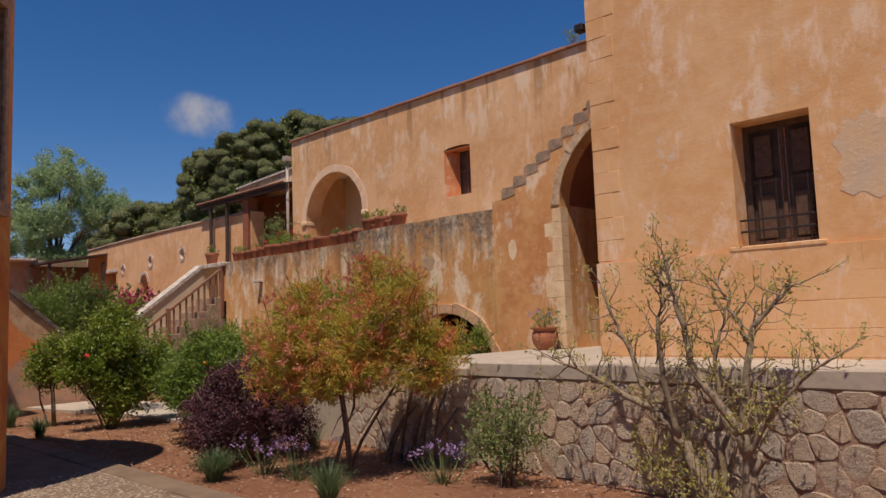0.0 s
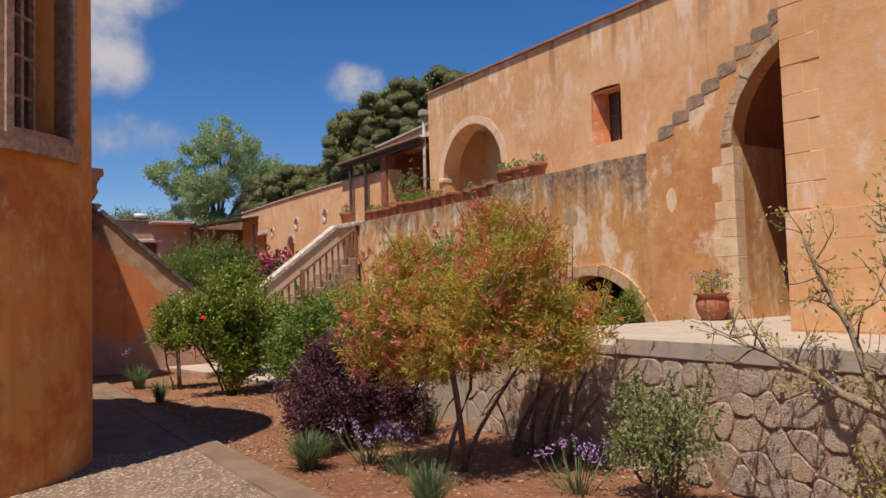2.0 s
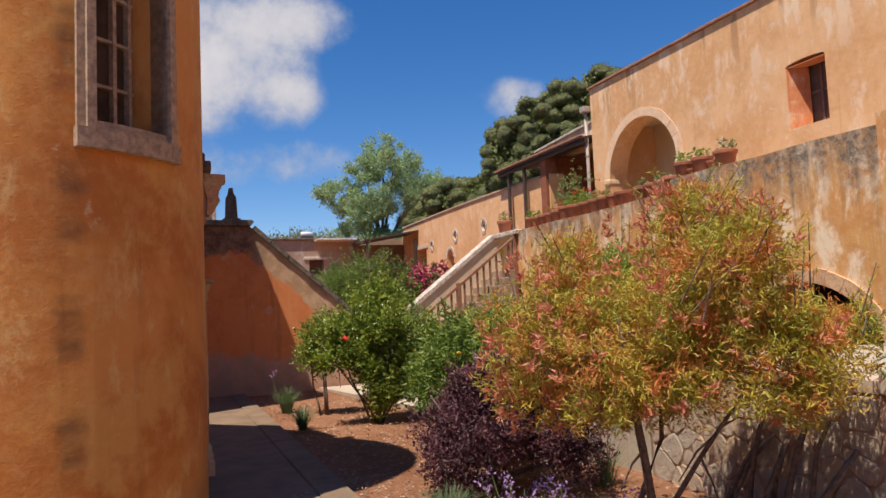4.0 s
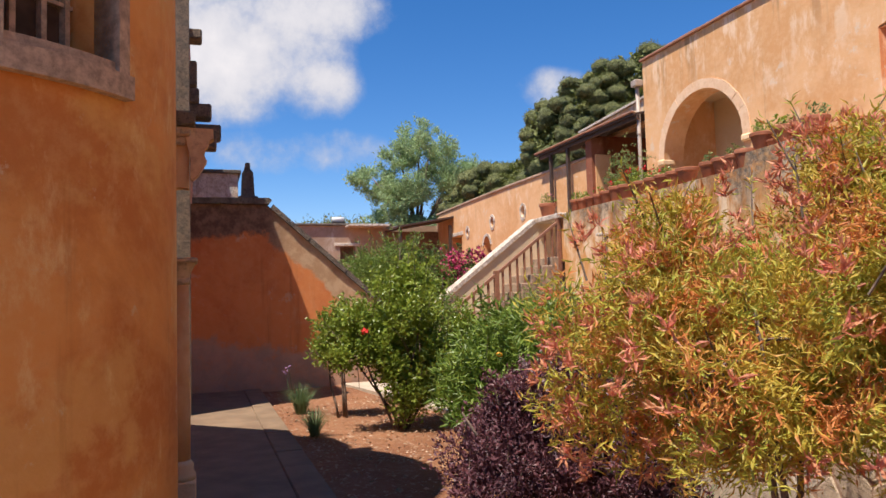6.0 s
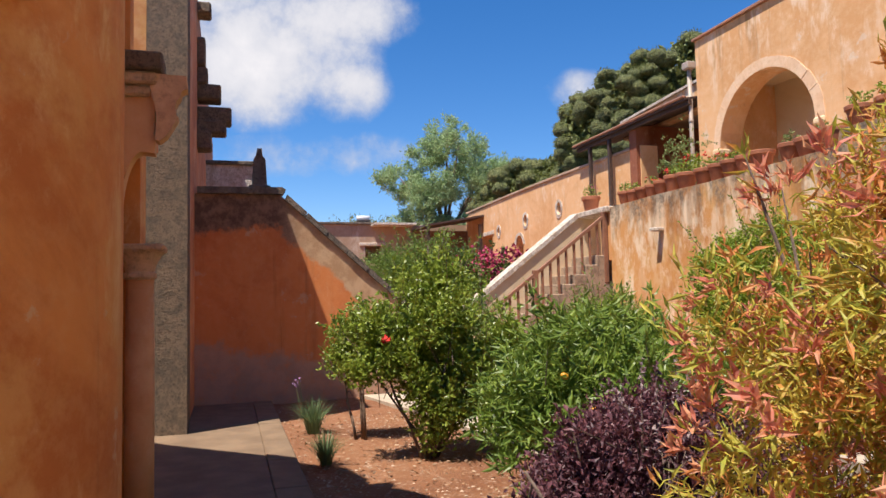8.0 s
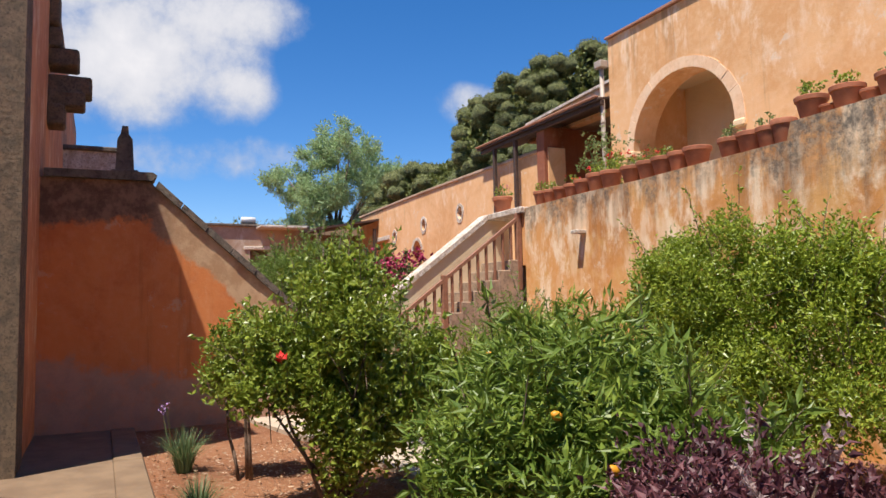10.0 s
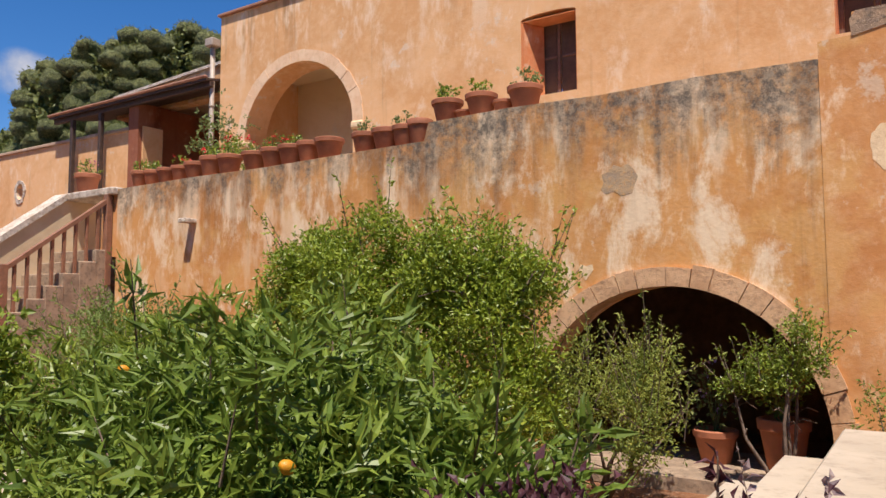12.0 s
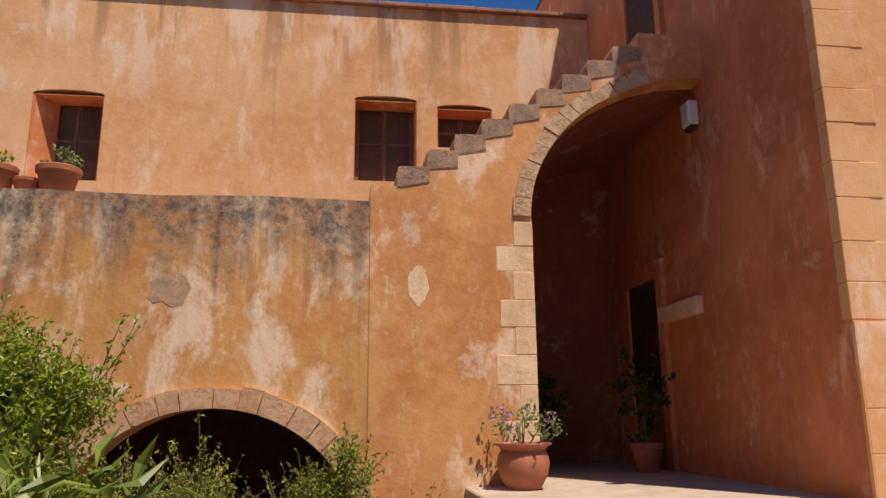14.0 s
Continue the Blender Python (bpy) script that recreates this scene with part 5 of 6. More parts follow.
# rosettes of red young leaves at the shoot ends
rng = np.random.default_rng(51)
ends = []
for lx, ly, lz, rx, ry, rz in ((0.0, 0.1, 1.5, 0.78, 0.8, 0.6), (-0.15, 0.38, 1.45, 0.6, 0.55, 0.55), (0.3, -0.25, 1.4, 0.6, 0.6, 0.5), (0.5, 0.42, 1.3, 0.62, 0.52, 0.5), (-0.2, -0.5, 1.45, 0.45, 0.5, 0.5), (-0.35, 0.2, 1.1, 0.45, 0.45, 0.4), (-0.4, -0.5, 1.15, 0.42, 0.42, 0.4), (0.4, 0.5, 1.85, 0.4, 0.36, 0.34), (0.05, 0.4, 2.1, 0.28, 0.28, 0.26)):
    for k in range(62):
        o = rng.normal(0, 1, 3) + [-0.35, -0.2, 0.3]
        o /= np.linalg.norm(o)
        ends.append((np.array([lx, ly, lz]) + o * [rx, ry, rz] * rng.uniform(0.9, 1.1), o))
rp = np.repeat(np.array([e[0] for e in ends]), 13, 0) + rng.normal(0, 0.008, (len(ends) * 13, 3))
rd = np.repeat(np.array([e[1] for e in ends]), 13, 0) * 0.5 + rng.normal(0, 0.55, (len(ends) * 13, 3)) + [0, 0, 0.45]
tagged(part("young_foliage", leaf_mesh("young_foliage", rp, rd, 0.062, 0.24, L_YOUNG, rng), None, orange, "pinkish red young leaves"), kind="stuff")
bush("purple_shrub", "dark purple-leaved smoke shrub on red soil", "shrub", (-8.4, 4.75, 0), 1.2,
     [(0.2, -0.25, 0.62, 0.5, 0.45, 0.48), (-0.3, 0.2, 0.62, 0.55, 0.5, 0.48), (0.05, 0.5, 0.55, 0.55, 0.45, 0.42), (0.42, -0.45, 0.38, 0.34, 0.34, 0.34), (0.5, 0.55, 0.5, 0.42, 0.42, 0.4), (0.1, 0.0, 0.92, 0.4, 0.36, 0.26)], 46000, 0.042, 0.45, L_PURPLE, 2, 9, cluster=10, tuft=0.035, reach=0.12, clumps=14, shoots=44)
citrus = bush("citrus_bush", "glossy long-leaved citrus bush with orange fruit", "shrub", (-9.85, 5.35, 0), 1.6,
     [(0, 0, 0.9, 0.85, 0.65, 0.58), (-0.6, 0.1, 1.02, 0.62, 0.6, 0.55), (0.6, 0.0, 0.8, 0.48, 0.55, 0.46), (0.1, -0.45, 0.72, 0.7, 0.4, 0.5), (-0.2, 0.5, 1.0, 0.7, 0.5, 0.5), (-1.15, 0.15, 0.85, 0.45, 0.45, 0.45), (0.85, -0.1, 0.65, 0.3, 0.4, 0.4), (-1.55, 0.25, 0.78, 0.42, 0.42, 0.45)], 27000, 0.11, 0.22, L_CITRUS, 3, 9, cluster=12, tuft=0.03, up_bias=0.15, clumps=18, jitter=0.3)
hib = bush("hibiscus", "green hibiscus tree with a few red flowers", "tree", (-12.95, 5.0, 0), 2.1,
     [(0.0, 0.1, 1.45, 0.6, 0.46, 0.5), (0.0, -0.42, 1.12, 0.5, 0.44, 0.42), (0.05, 0.42, 1.2, 0.5, 0.42, 0.5), (0.1, 0.3, 0.7, 0.45, 0.45, 0.42), (0.1, 0.15, 0.38, 0.3, 0.3, 0.25), (0.0, -0.15, 0.85, 0.4, 0.4, 0.3), (0.0, -0.58, 0.92, 0.3, 0.28, 0.26), (0.1, 0.6, 0.85, 0.35, 0.34, 0.4), (0.0, 0.15, 1.78, 0.3, 0.26, 0.28), (0.1, 0.5, 0.48, 0.4, 0.38, 0.4), (0.0, 0.85, 1.0, 0.36, 0.36, 0.42), (0.1, 0.0, 0.5, 0.32, 0.3, 0.36)], 19000, 0.07, 0.55, L_HIBISCUS, 4, 8, cluster=8, tuft=0.055, shoots=80, reach=0.34)
bush("yellow_green_bush", "large round yellow-green bush by the terrace wall", "shrub", (-11.85, 8.75, 0), 2.4,
     [(0, 0, 1.45, 1.0, 0.75, 0.75), (0.7, 0.1, 1.4, 0.6, 0.6, 0.6), (-0.9, 0, 1.4, 0.7, 0.6, 0.55), (0.6, 0, 1.95, 0.45, 0.4, 0.4), (-0.4, 0, 2.0, 0.6, 0.45, 0.42), (0.1, -0.2, 0.7, 0.9, 0.6, 0.6), (-0.9, 0.1, 0.75, 0.7, 0.5, 0.6), (1.15, 0.1, 1.75, 0.3, 0.3, 0.28), (-1.45, 0.1, 1.45, 0.5, 0.45, 0.42), (-1.15, 0, 1.85, 0.45, 0.4, 0.33), (1.0, -0.1, 0.75, 0.5, 0.45, 0.55)], 84000, 0.055, 0.45, L_LIME, 5, 10, cluster=10, tuft=0.05, clumps=16, shoots=90, reach=0.42)
bush("jasmine", "fine-leaved bright green shrub behind the hibiscus", "shrub", (-15.3, 5.75, 0), 2.3,
     [(0, 0, 1.25, 0.7, 0.6, 0.6), (0.4, 0.4, 1.1, 0.7, 0.55, 0.55), (-0.2, -0.3, 1.1, 0.6, 0.5, 0.5), (0, 0, 0.5, 0.6, 0.6, 0.4)], 15000, 0.06, 0.35, L_FINE, 6, 8, cluster=9, tuft=0.06)
bush("feathery_shrub", "thin feathery light green shrub before the terrace wall", "shrub", (-14.35, 7.8, 0), 1.75,
     [(0, 0, 1.2, 0.6, 0.45, 0.5), (-0.65, 0.15, 1.15, 0.5, 0.4, 0.5), (0.6, 0.0, 1.05, 0.45, 0.4, 0.5), (0.0, 0.0, 0.6, 0.6, 0.4, 0.5), (-1.3, 0.1, 0.95, 0.45, 0.4, 0.5)], 14000, 0.055, 0.3, L_FINE, 71, 9, cluster=8, tuft=0.06, up_bias=0.5, shoots=50, reach=0.4)
bush("feathery_tree", "feathery bright green tree behind the cross wall", "tree", (-21.5, 7.0, 0), 3.1,
     [(0, 0, 2.2, 1.1, 1.0, 0.75), (0.1, 0.9, 2.15, 0.9, 0.75, 0.65), (0, -0.7, 2.1, 0.9, 0.6, 0.65), (0.3, 0.2, 1.35, 1.0, 1.2, 0.7), (0.1, 0.3, 2.75, 0.5, 0.6, 0.32)], 26000, 0.09, 0.26, L_FINE, 75, 8, cluster=10, tuft=0.08, up_bias=0.3, stem_r=0.04, shoots=60, reach=0.4)
bush("oleander", "slender-leaved green shrub between citrus and stair", "shrub", (-11.9, 6.6, 0), 1.5,
     [(0, 0, 1.0, 0.8, 0.6, 0.5), (0.8, 0.2, 0.85, 0.6, 0.5, 0.5), (-0.5, 0.2, 1.0, 0.5, 0.5, 0.5), (-0.75, -0.45, 0.95, 0.45, 0.4, 0.45), (-0.3, -0.3, 0.5, 0.6, 0.5, 0.4)], 17000, 0.1, 0.22, L_HIBISCUS, 7, 8, cluster=10, tuft=0.04, up_bias=0.4)
bush("pomegranate_shrub", "dusty green shrub with pink buds before the low arch", "shrub", (-10.35, 9.25, 0), 1.4,
     [(0, 0, 0.75, 0.5, 0.35, 0.5), (0.4, 0.1, 1.0, 0.32, 0.3, 0.3), (-0.45, 0, 0.8, 0.36, 0.35, 0.4), (0.5, -0.1, 0.55, 0.34, 0.35, 0.4)], 12000, 0.042, 0.36, L_OLIVE, 8, 12, cluster=8, tuft=0.05, shoots=60, reach=0.32)
bush("arch_creeper", "leafy creeper hanging at the arch edge", "creeper", (-8.95, 9.85, 0), 1.4,
     [(0.08, 0, 1.12, 0.2, 0.16, 0.24), (-0.1, 0, 0.98, 0.28, 0.18, 0.2), (0.05, 0, 1.35, 0.14, 0.12, 0.14), (-0.4, 0, 0.9, 0.2, 0.12, 0.1)], 4200, 0.04, 0.45, L_HIBISCUS, 9, 5, cluster=7, tuft=0.04)
bush("myrtle_bush", "small rounded green bush before the rubble wall", "shrub", (-4.75, 5.6, 0), 0.8,
     [(0, 0, 0.4, 0.34, 0.28, 0.3), (-0.22, 0.05, 0.6, 0.22, 0.2, 0.22), (0.22, 0, 0.5, 0.24, 0.22, 0.24), (-0.3, 0, 0.3, 0.2, 0.18, 0.2)], 3600, 0.042, 0.5, L_DUSTY, 10, 7, cluster=7, tuft=0.05, shoots=40, reach=0.2)
bush("bougainvillea", "bougainvillea with magenta bracts behind the stair", "shrub", (-21.8, 8.8, 0), 3.0,
     [(0, 0, 2.1, 0.9, 1.1, 0.7), (0, -1.0, 2.2, 0.8, 0.7, 0.6), (0, 0.4, 1.2, 0.8, 1.0, 0.9)], 9000, 0.09, 0.6, L_BOUG, 11, 7, cluster=8, tuft=0.08)
rng = np.random.default_rng(5)
bg = bpy.data.objects["bougainvillea"]
p, d = crown_points(rng, [(0.35, 0.3, 2.25, 0.75, 0.9, 0.45), (0.3, -0.5, 2.3, 0.6, 0.6, 0.35)], 1500, 0.7, 10, 0.09)
tagged(part("blossom", leaf_mesh("blossom", p, d, 0.09, 0.85, FLOWER_MAG, rng), None, bg, "magenta bracts"), kind="stuff")


def bloom(parent, spots, size, mat, seed, name="flower"):
    rng = np.random.default_rng(seed)
    for s in spots:
        k = 9
        p = np.repeat(np.array([s], float), k, 0) + rng.normal(0, size * 0.12, (k, 3))
        part(name, leaf_mesh(name, p, rng.normal(0, 1, (k, 3)), size, 0.8, mat, rng, bend=0.1), None, parent, "open red flower")


bloom(hib, [(0.47, -0.54, 1.21)], 0.055, FLOWER_RED, 3)
for x, y, z in ((-1.0, 0.02, 1.28), (0.38, -0.42, 1.12), (0.72, -0.4, 0.96)):
    bm = lathe([(0.003, -0.028), (0.016, -0.018), (0.021, 0.0), (0.016, 0.018), (0.006, 0.028)], 14)
    bmesh.ops.rotate(bm, verts=bm.verts, matrix=Matrix.Rotation(1.1, 3, "X"))
    bmesh.ops.translate(bm, verts=bm.verts, vec=(x, y, z))
    part("fruit", bm, LEMON, citrus, "orange-yellow citrus fruit", True)

# young tree on a slim stem beside the hibiscus
slim = bush("young_tree", "slim young tree with a sparse crown", "tree", (-14.15, 4.5, 0), 1.4, [(-0.15, -0.02, 1.1, 0.38, 0.36, 0.36), (-0.25, -0.12, 0.85, 0.3, 0.3, 0.28), (0.05, 0.1, 1.3, 0.28, 0.28, 0.26)], 5000, 0.06, 0.5, L_HIBISCUS, 31, 3, cluster=7, stem_r=0.022)

# nearly bare tree before the rubble wall: gnarled limbs, then many short crooked twigs
rng = np.random.default_rng(12)
bare = thing("bare_tree", "nearly leafless shrubby tree with pale twigs and few leaves", "tree", (-2.72, 5.85, 0))
limbs = [([(0.22, 0, -0.05), (0.2, 0.02, 0.35), (0.19, 0, 0.62)], 0.075, 0.06),
         ([(0.19, 0, 0.6), (0.0, -0.05, 0.9), (-0.2, -0.05, 1.17), (-0.2, -0.08, 1.5), (-0.3, -0.1, 1.8), (-0.33, -0.1, 2.05)], 0.05, 0.014),
         ([(0.19, 0, 0.6), (0.22, 0.05, 0.96), (0.26, 0.06, 1.4), (0.45, 0.1, 1.62), (0.6, 0.1, 1.76)], 0.046, 0.013),
         ([(0.2, 0, 0.42), (0.38, -0.1, 0.68), (0.52, -0.16, 0.85), (0.8, -0.2, 1.14), (0.98, -0.2, 1.24)], 0.034, 0.01),
         ([(-0.1, 0, -0.05), (-0.22, 0, 0.33), (-0.42, 0.02, 0.6), (-0.56, 0.02, 0.75)], 0.068, 0.05),
         ([(-0.56, 0.02, 0.75), (-0.9, -0.05, 0.92), (-1.3, -0.08, 1.1), (-1.55, -0.1, 1.2)], 0.04, 0.012),
         ([(-0.56, 0.02, 0.75), (-0.78, 0.08, 1.18), (-0.95, 0.08, 1.5), (-1.08, 0.06, 1.88)], 0.034, 0.01),
         ([(-0.36, 0, 0.55), (-0.42, -0.1, 0.95), (-0.44, -0.12, 1.36), (-0.36, -0.14, 1.75), (-0.38, -0.12, 2.0)], 0.036, 0.01),
         ([(-0.05, 0.05, -0.05), (0.0, 0.1, 0.6), (-0.05, 0.12, 1.2), (0.05, 0.14, 1.6)], 0.04, 0.012),
         ([(0.26, 0.06, 1.35), (0.1, 0.1, 1.6), (0.02, 0.12, 1.85)], 0.026, 0.009)]
all_tubes, all_tips = [], []
for pts, r0, r1 in limbs:
    fine = []
    for a, b in zip(pts, pts[1:]):
        for k in range(4):
            fine.append(Vector(a).lerp(Vector(b), k / 4) + Vector(rng.normal(0, 0.012, 3)) * (len(fine) > 0))
    fine.append(Vector(pts[-1]))
    rad = [0.88 * (r0 + (r1 - r0) * k / (len(fine) - 1)) for k in range(len(fine))]
    all_tubes.append((fine, rad))
    for k in range(3, len(fine)):
        if fine[k].z < 0.35:
            continue
        for j in range(2):
            way = Vector(rng.normal(0, 0.8, 3)) + Vector((0, 0, 0.55)) + 0.5 * (fine[k] - fine[k - 1]).normalized()
            t1, t2 = grow(rng, fine[k], way, rng.uniform(0.1, 0.26), min(0.008, rad[k] * 0.55), 1, 0.75, 0.1, 2, 0.7)
            all_tubes += t1
            all_tips += t2
part("trunk", tubes_mesh(all_tubes, 6), TWIG, bare, smooth=True)
tp = np.array([list(t[0]) for t in all_tips])
tp = np.repeat(tp, 5, 0) + rng.normal(0, 0.02, (len(tp) * 5, 3))
td = np.repeat(np.array([list(t[1]) for t in all_tips]), 5, 0) + rng.normal(0, 0.5, (len(all_tips) * 5, 3))
part("crown", leaf_mesh("crown", tp, td, 0.04, 0.4, L_BUD, rng), None, bare, "few small yellow-green leaves")
bush("undergrowth_shrub", "low weedy growth at the bare tree foot", "shrub", (-3.12, 5.8, 0), 0.5, [(0, 0, 0.2, 0.28, 0.2, 0.2), (0.3, 0, 0.15, 0.2, 0.18, 0.15), (-0.25, 0.05, 0.28, 0.2, 0.16, 0.2)], 1100, 0.035, 0.4, L_BUD, 33, 5, cluster=6)


# dark sticks added to stand for the shadow streaks on the rubble wall
rng = np.random.default_rng(64)
canes = thing("dry_stems", "dark brown sticks standing for shadow streaks on the rubble wall", "dry stems", (-6.5, 6.05, 0))
for k in range(8):
    x = -0.3 + 0.1 * k + rng.normal(0, 0.02)
    lean, top, y0 = rng.uniform(0.0, 0.2), rng.uniform(0.55, 0.9), rng.uniform(-0.3, -0.05)
    r = rng.uniform(0.012, 0.03)
    part("stem", add_tube(bmesh.new(), [(x, y0, -0.06), (x + lean * 0.25, y0 * 0.6, top * 0.35), (x + lean * 0.6 + rng.normal(0, 0.015), y0 * 0.3 + 0.03, top * 0.7), (x + lean, 0.11, top)], [r, r * 0.9, r * 0.8, r * 0.6], 7), STREAK_BARK, canes, smooth=True)


def grass_clump(at, r, h, n, label, seed, flowers=0, mat=L_GRASS):
    """A clump of long arching blades, with flower stalks where it has them."""
    rng = np.random.default_rng(seed)
    th = thing("grass_clump", label, "plant", at, "clumps along the path")
    verts, faces = [], []
    for i in range(n):
        a, lean, ln = rng.uniform(0, math.tau), rng.uniform(0.1, 0.95), h * rng.uniform(0.7, 1.15)
        u = np.array([math.cos(a), math.sin(a), 0])
        s = np.array([-u[1], u[0], 0]) * 0.007
        b = u * r * 0.25 * rng.uniform(0, 1)
        for t in (0, 0.4, 0.75, 1):
            c = b + u * lean * r * 1.2 * t ** 1.6 + np.array([0, 0, ln * (t - 0.35 * lean * t * t)])
            w = (1 - t) * 0.9 + 0.1
            verts += [tuple(c - s * w), tuple(c + s * w)]
        k = i * 8
        faces += [(k + j, k + j + 1, k + j + 3, k + j + 2) for j in (0, 2, 4)]
    me = bpy.data.meshes.new("blades")
    me.from_pydata(verts, [], faces)
    me.materials.append(mat)
    tagged(part("foliage", me, None, th), kind="stuff")
    for i in range(flowers):
        x, y = rng.normal(0, r * 0.55, 2)
        top = h * rng.uniform(1.0, 1.5)
        st = part("stalk", add_tube(bmesh.new(), [(x * 0.3, y * 0.3, 0), (x * 0.8, y * 0.8, top * 0.6), (x, y, top)], [0.005, 0.004, 0.003], 4), STEM, th)
        q = rng.normal(0, 0.022, (14, 3)) + np.array([x, y, top])
        tagged(part("flower_head", leaf_mesh("flower_head", q, rng.normal(0, 1, (14, 3)) + [0, 0, 0.5], 0.03, 0.5, FLOWER_LILAC, rng), None, st), kind="stuff")
    return th


grass_clump((-14.8, 4.0, -0.02), 0.3, 0.45, 260, "clump of blue-green strap leaves with a pale flower stalk", 1, 2)
grass_clump((-12.9, 3.92, -0.02), 0.25, 0.36, 200, "clump of dark thin grassy leaves", 2)
grass_clump((-7.45, 3.98, -0.02), 0.3, 0.36, 420, "dense clump of blue-green grassy leaves", 3)
grass_clump((-5.6, 4.1, -0.02), 0.26, 0.4, 300, "dense clump of blue-green grassy leaves", 4)
grass_clump((-5.35, 5.3, -0.02), 0.35, 0.26, 30, "thin clump with many lilac flower heads", 5, 16)
grass_clump((-7.3, 4.5, -0.02), 0.3, 0.28, 26, "thin clump with many lilac flower heads", 6, 14)
grass_clump((-6.75, 4.55, -0.02), 0.3, 0.28, 22, "thin clump with many lilac flower heads", 7, 12)
grass_clump((-8.1, 5.7, -0.02), 0.3, 0.5, 80, "thin clump with lilac flower heads", 8, 6)

bush("roof_weed", "small dry weed on the roof edge", "plant", (-9.15, 13.7, 7.5), 0.4, [(0, 0, 0.22, 0.16, 0.12, 0.2)], 260, 0.05, 0.3, L_OLIVE, 36, 4, cluster=4, stem_r=0.008, shoots=8)
bush("wall_foot_weed", "dusty weed at the terrace wall foot by the steps", "plant", (-8.32, 9.85, 0), 0.95, [(0, 0, 0.72, 0.18, 0.12, 0.26), (0.03, 0, 0.4, 0.16, 0.12, 0.3)], 900, 0.04, 0.4, L_OLIVE, 37, 6, cluster=5, stem_r=0.008, shoots=12)
# weedy plant with purple leaves by the platform steps
bush("purple_seedling", "thin tall shoots with grey-purple leaves beside the purple shrub", "plant", (-8.14, 4.72, 0), 1.4, [(0, 0, 0.98, 0.18, 0.14, 0.18), (0.16, -0.06, 0.98, 0.14, 0.12, 0.18)], 90, 0.026, 0.55, L_SEED, 35, 6, cluster=3, stem_r=0.006, tuft=0.05, clumps=5, shoots=7, reach=0.2)

# ---- far trees ----
EYE7 = Vector((-4.6, 2.86, 1.6))


def far_at(az, el, d):
    a, e = radians(az), radians(el)
    return EYE7 + Vector((math.cos(a) * d, math.sin(a) * d, math.tan(e) * d))


def far_tree(name, label, foot, lobes, n, leaf, aspect, mat, seed, trunk_r, cluster=10, tuft=0.15, puff=0, shell=0.7, dense=0):
    rng = np.random.default_rng(seed)
    th = thing(name, label, "tree", foot)
    f = Vector(foot)
    rel = [(*(Vector(l[:3]) - f), *l[3:]) for l in lobes]
    tubes = []
    fork = Vector((0, 0, rel[0][2] * 0.45))
    tubes.append(([(0, 0, -0.2), tuple(fork * 0.5), tuple(fork)], [trunk_r, trunk_r * 0.85, trunk_r * 0.7]))
    for l in rel:
        g = Vector(l[:3])
        tubes.append(([fork, fork.lerp(g, 0.5) + Vector((0, 0, 0.3)), g], [trunk_r * 0.5, trunk_r * 0.3, trunk_r * 0.12]))
    part("trunk", tubes_mesh(tubes, 7), BARK, th, smooth=True)
    if puff:
        small = []
        for l in rel:
            for k in range(puff):
                d = rng.normal(0, 1, 3)
                d /= np.linalg.norm(d)
                c = np.array(l[:3]) + d * np.array(l[3:]) * rng.uniform(0.7, 1.0)
                s = rng.uniform(0.3, 0.46) * min(l[3:])
                small.append((*c, s * 1.15, s * 1.15, s * 0.85))
        rel = small + [(*l[:3], l[3] * 0.86, l[4] * 0.86, l[5] * 0.86) for l in rel] if shell > 0.6 else small
    if dense:
        # lumpy clumps of needles with a fuzzy outline, over a dark inner mass of sprays
        bm = bmesh.new()
        bmesh.ops.create_icosphere(bm, subdivisions=2, radius=1)
        ball = np.array([v.co[:] for v in bm.verts])
        tri = np.array([[v.index for v in f.verts] for f in bm.faces])
        bm.free()
        ps, ds, vs, fs = [], [], [], []
        for l in rel:
            for q in range(int(9.5 * (l[3] * l[4] + l[3] * l[5]))):
                o = rng.normal(0, 1, 3)
                o /= np.linalg.norm(o)
                c = np.array(l[:3]) + o * np.array(l[3:]) * rng.uniform(0.82, 1.02)
                s = rng.uniform(0.27, 0.52)
                bumpy = np.array([1 + 0.32 * noise.noise(Vector(b * 2.3 + c)) + 0.2 * noise.noise(Vector(b * 5.5 + c)) for b in ball])[:, None]
                fs.append(tri + len(vs) * len(ball))
                vs.append(c + ball * bumpy * s * [1, 1, 0.78])
                e = rng.normal(0, 1, (dense, 3)) + o * 0.5 + [0, 0, 0.3]
                e /= np.linalg.norm(e, axis=1, keepdims=True)
                ps.append(c + e * s * [1, 1, 0.78] * rng.uniform(0.85, 1.08, (dense, 1)))
                ds.append(e + rng.normal(0, 0.3, (dense, 3)))
        me = bpy.data.meshes.new("clumps")
        me.from_pydata(np.concatenate(vs).tolist(), [], np.concatenate(fs).tolist())
        me.materials.append(NEEDLE_CLUMP)
        me.shade_smooth()
        tagged(part("needle_clumps", me, None, th), kind="stuff")
        part("crown", leaf_mesh("crown", np.concatenate(ps), np.concatenate(ds), leaf, aspect, mat, rng), None, th)
        p, d = crown_points(rng, [(*l[:3], l[3] * 0.84, l[4] * 0.84, l[5] * 0.82) for l in rel], 3000 * len(rel), 0.8, 6, 0.12, -2.0)
        part("inner_crown", leaf_mesh("inner_crown", p, d, 0.26, 0.6, mat, rng, jitter=1.2), None, th)
        return th
    p, d = crown_points(rng, rel, n, shell, cluster, tuft, -2.0 if shell > 0.6 else -0.22)
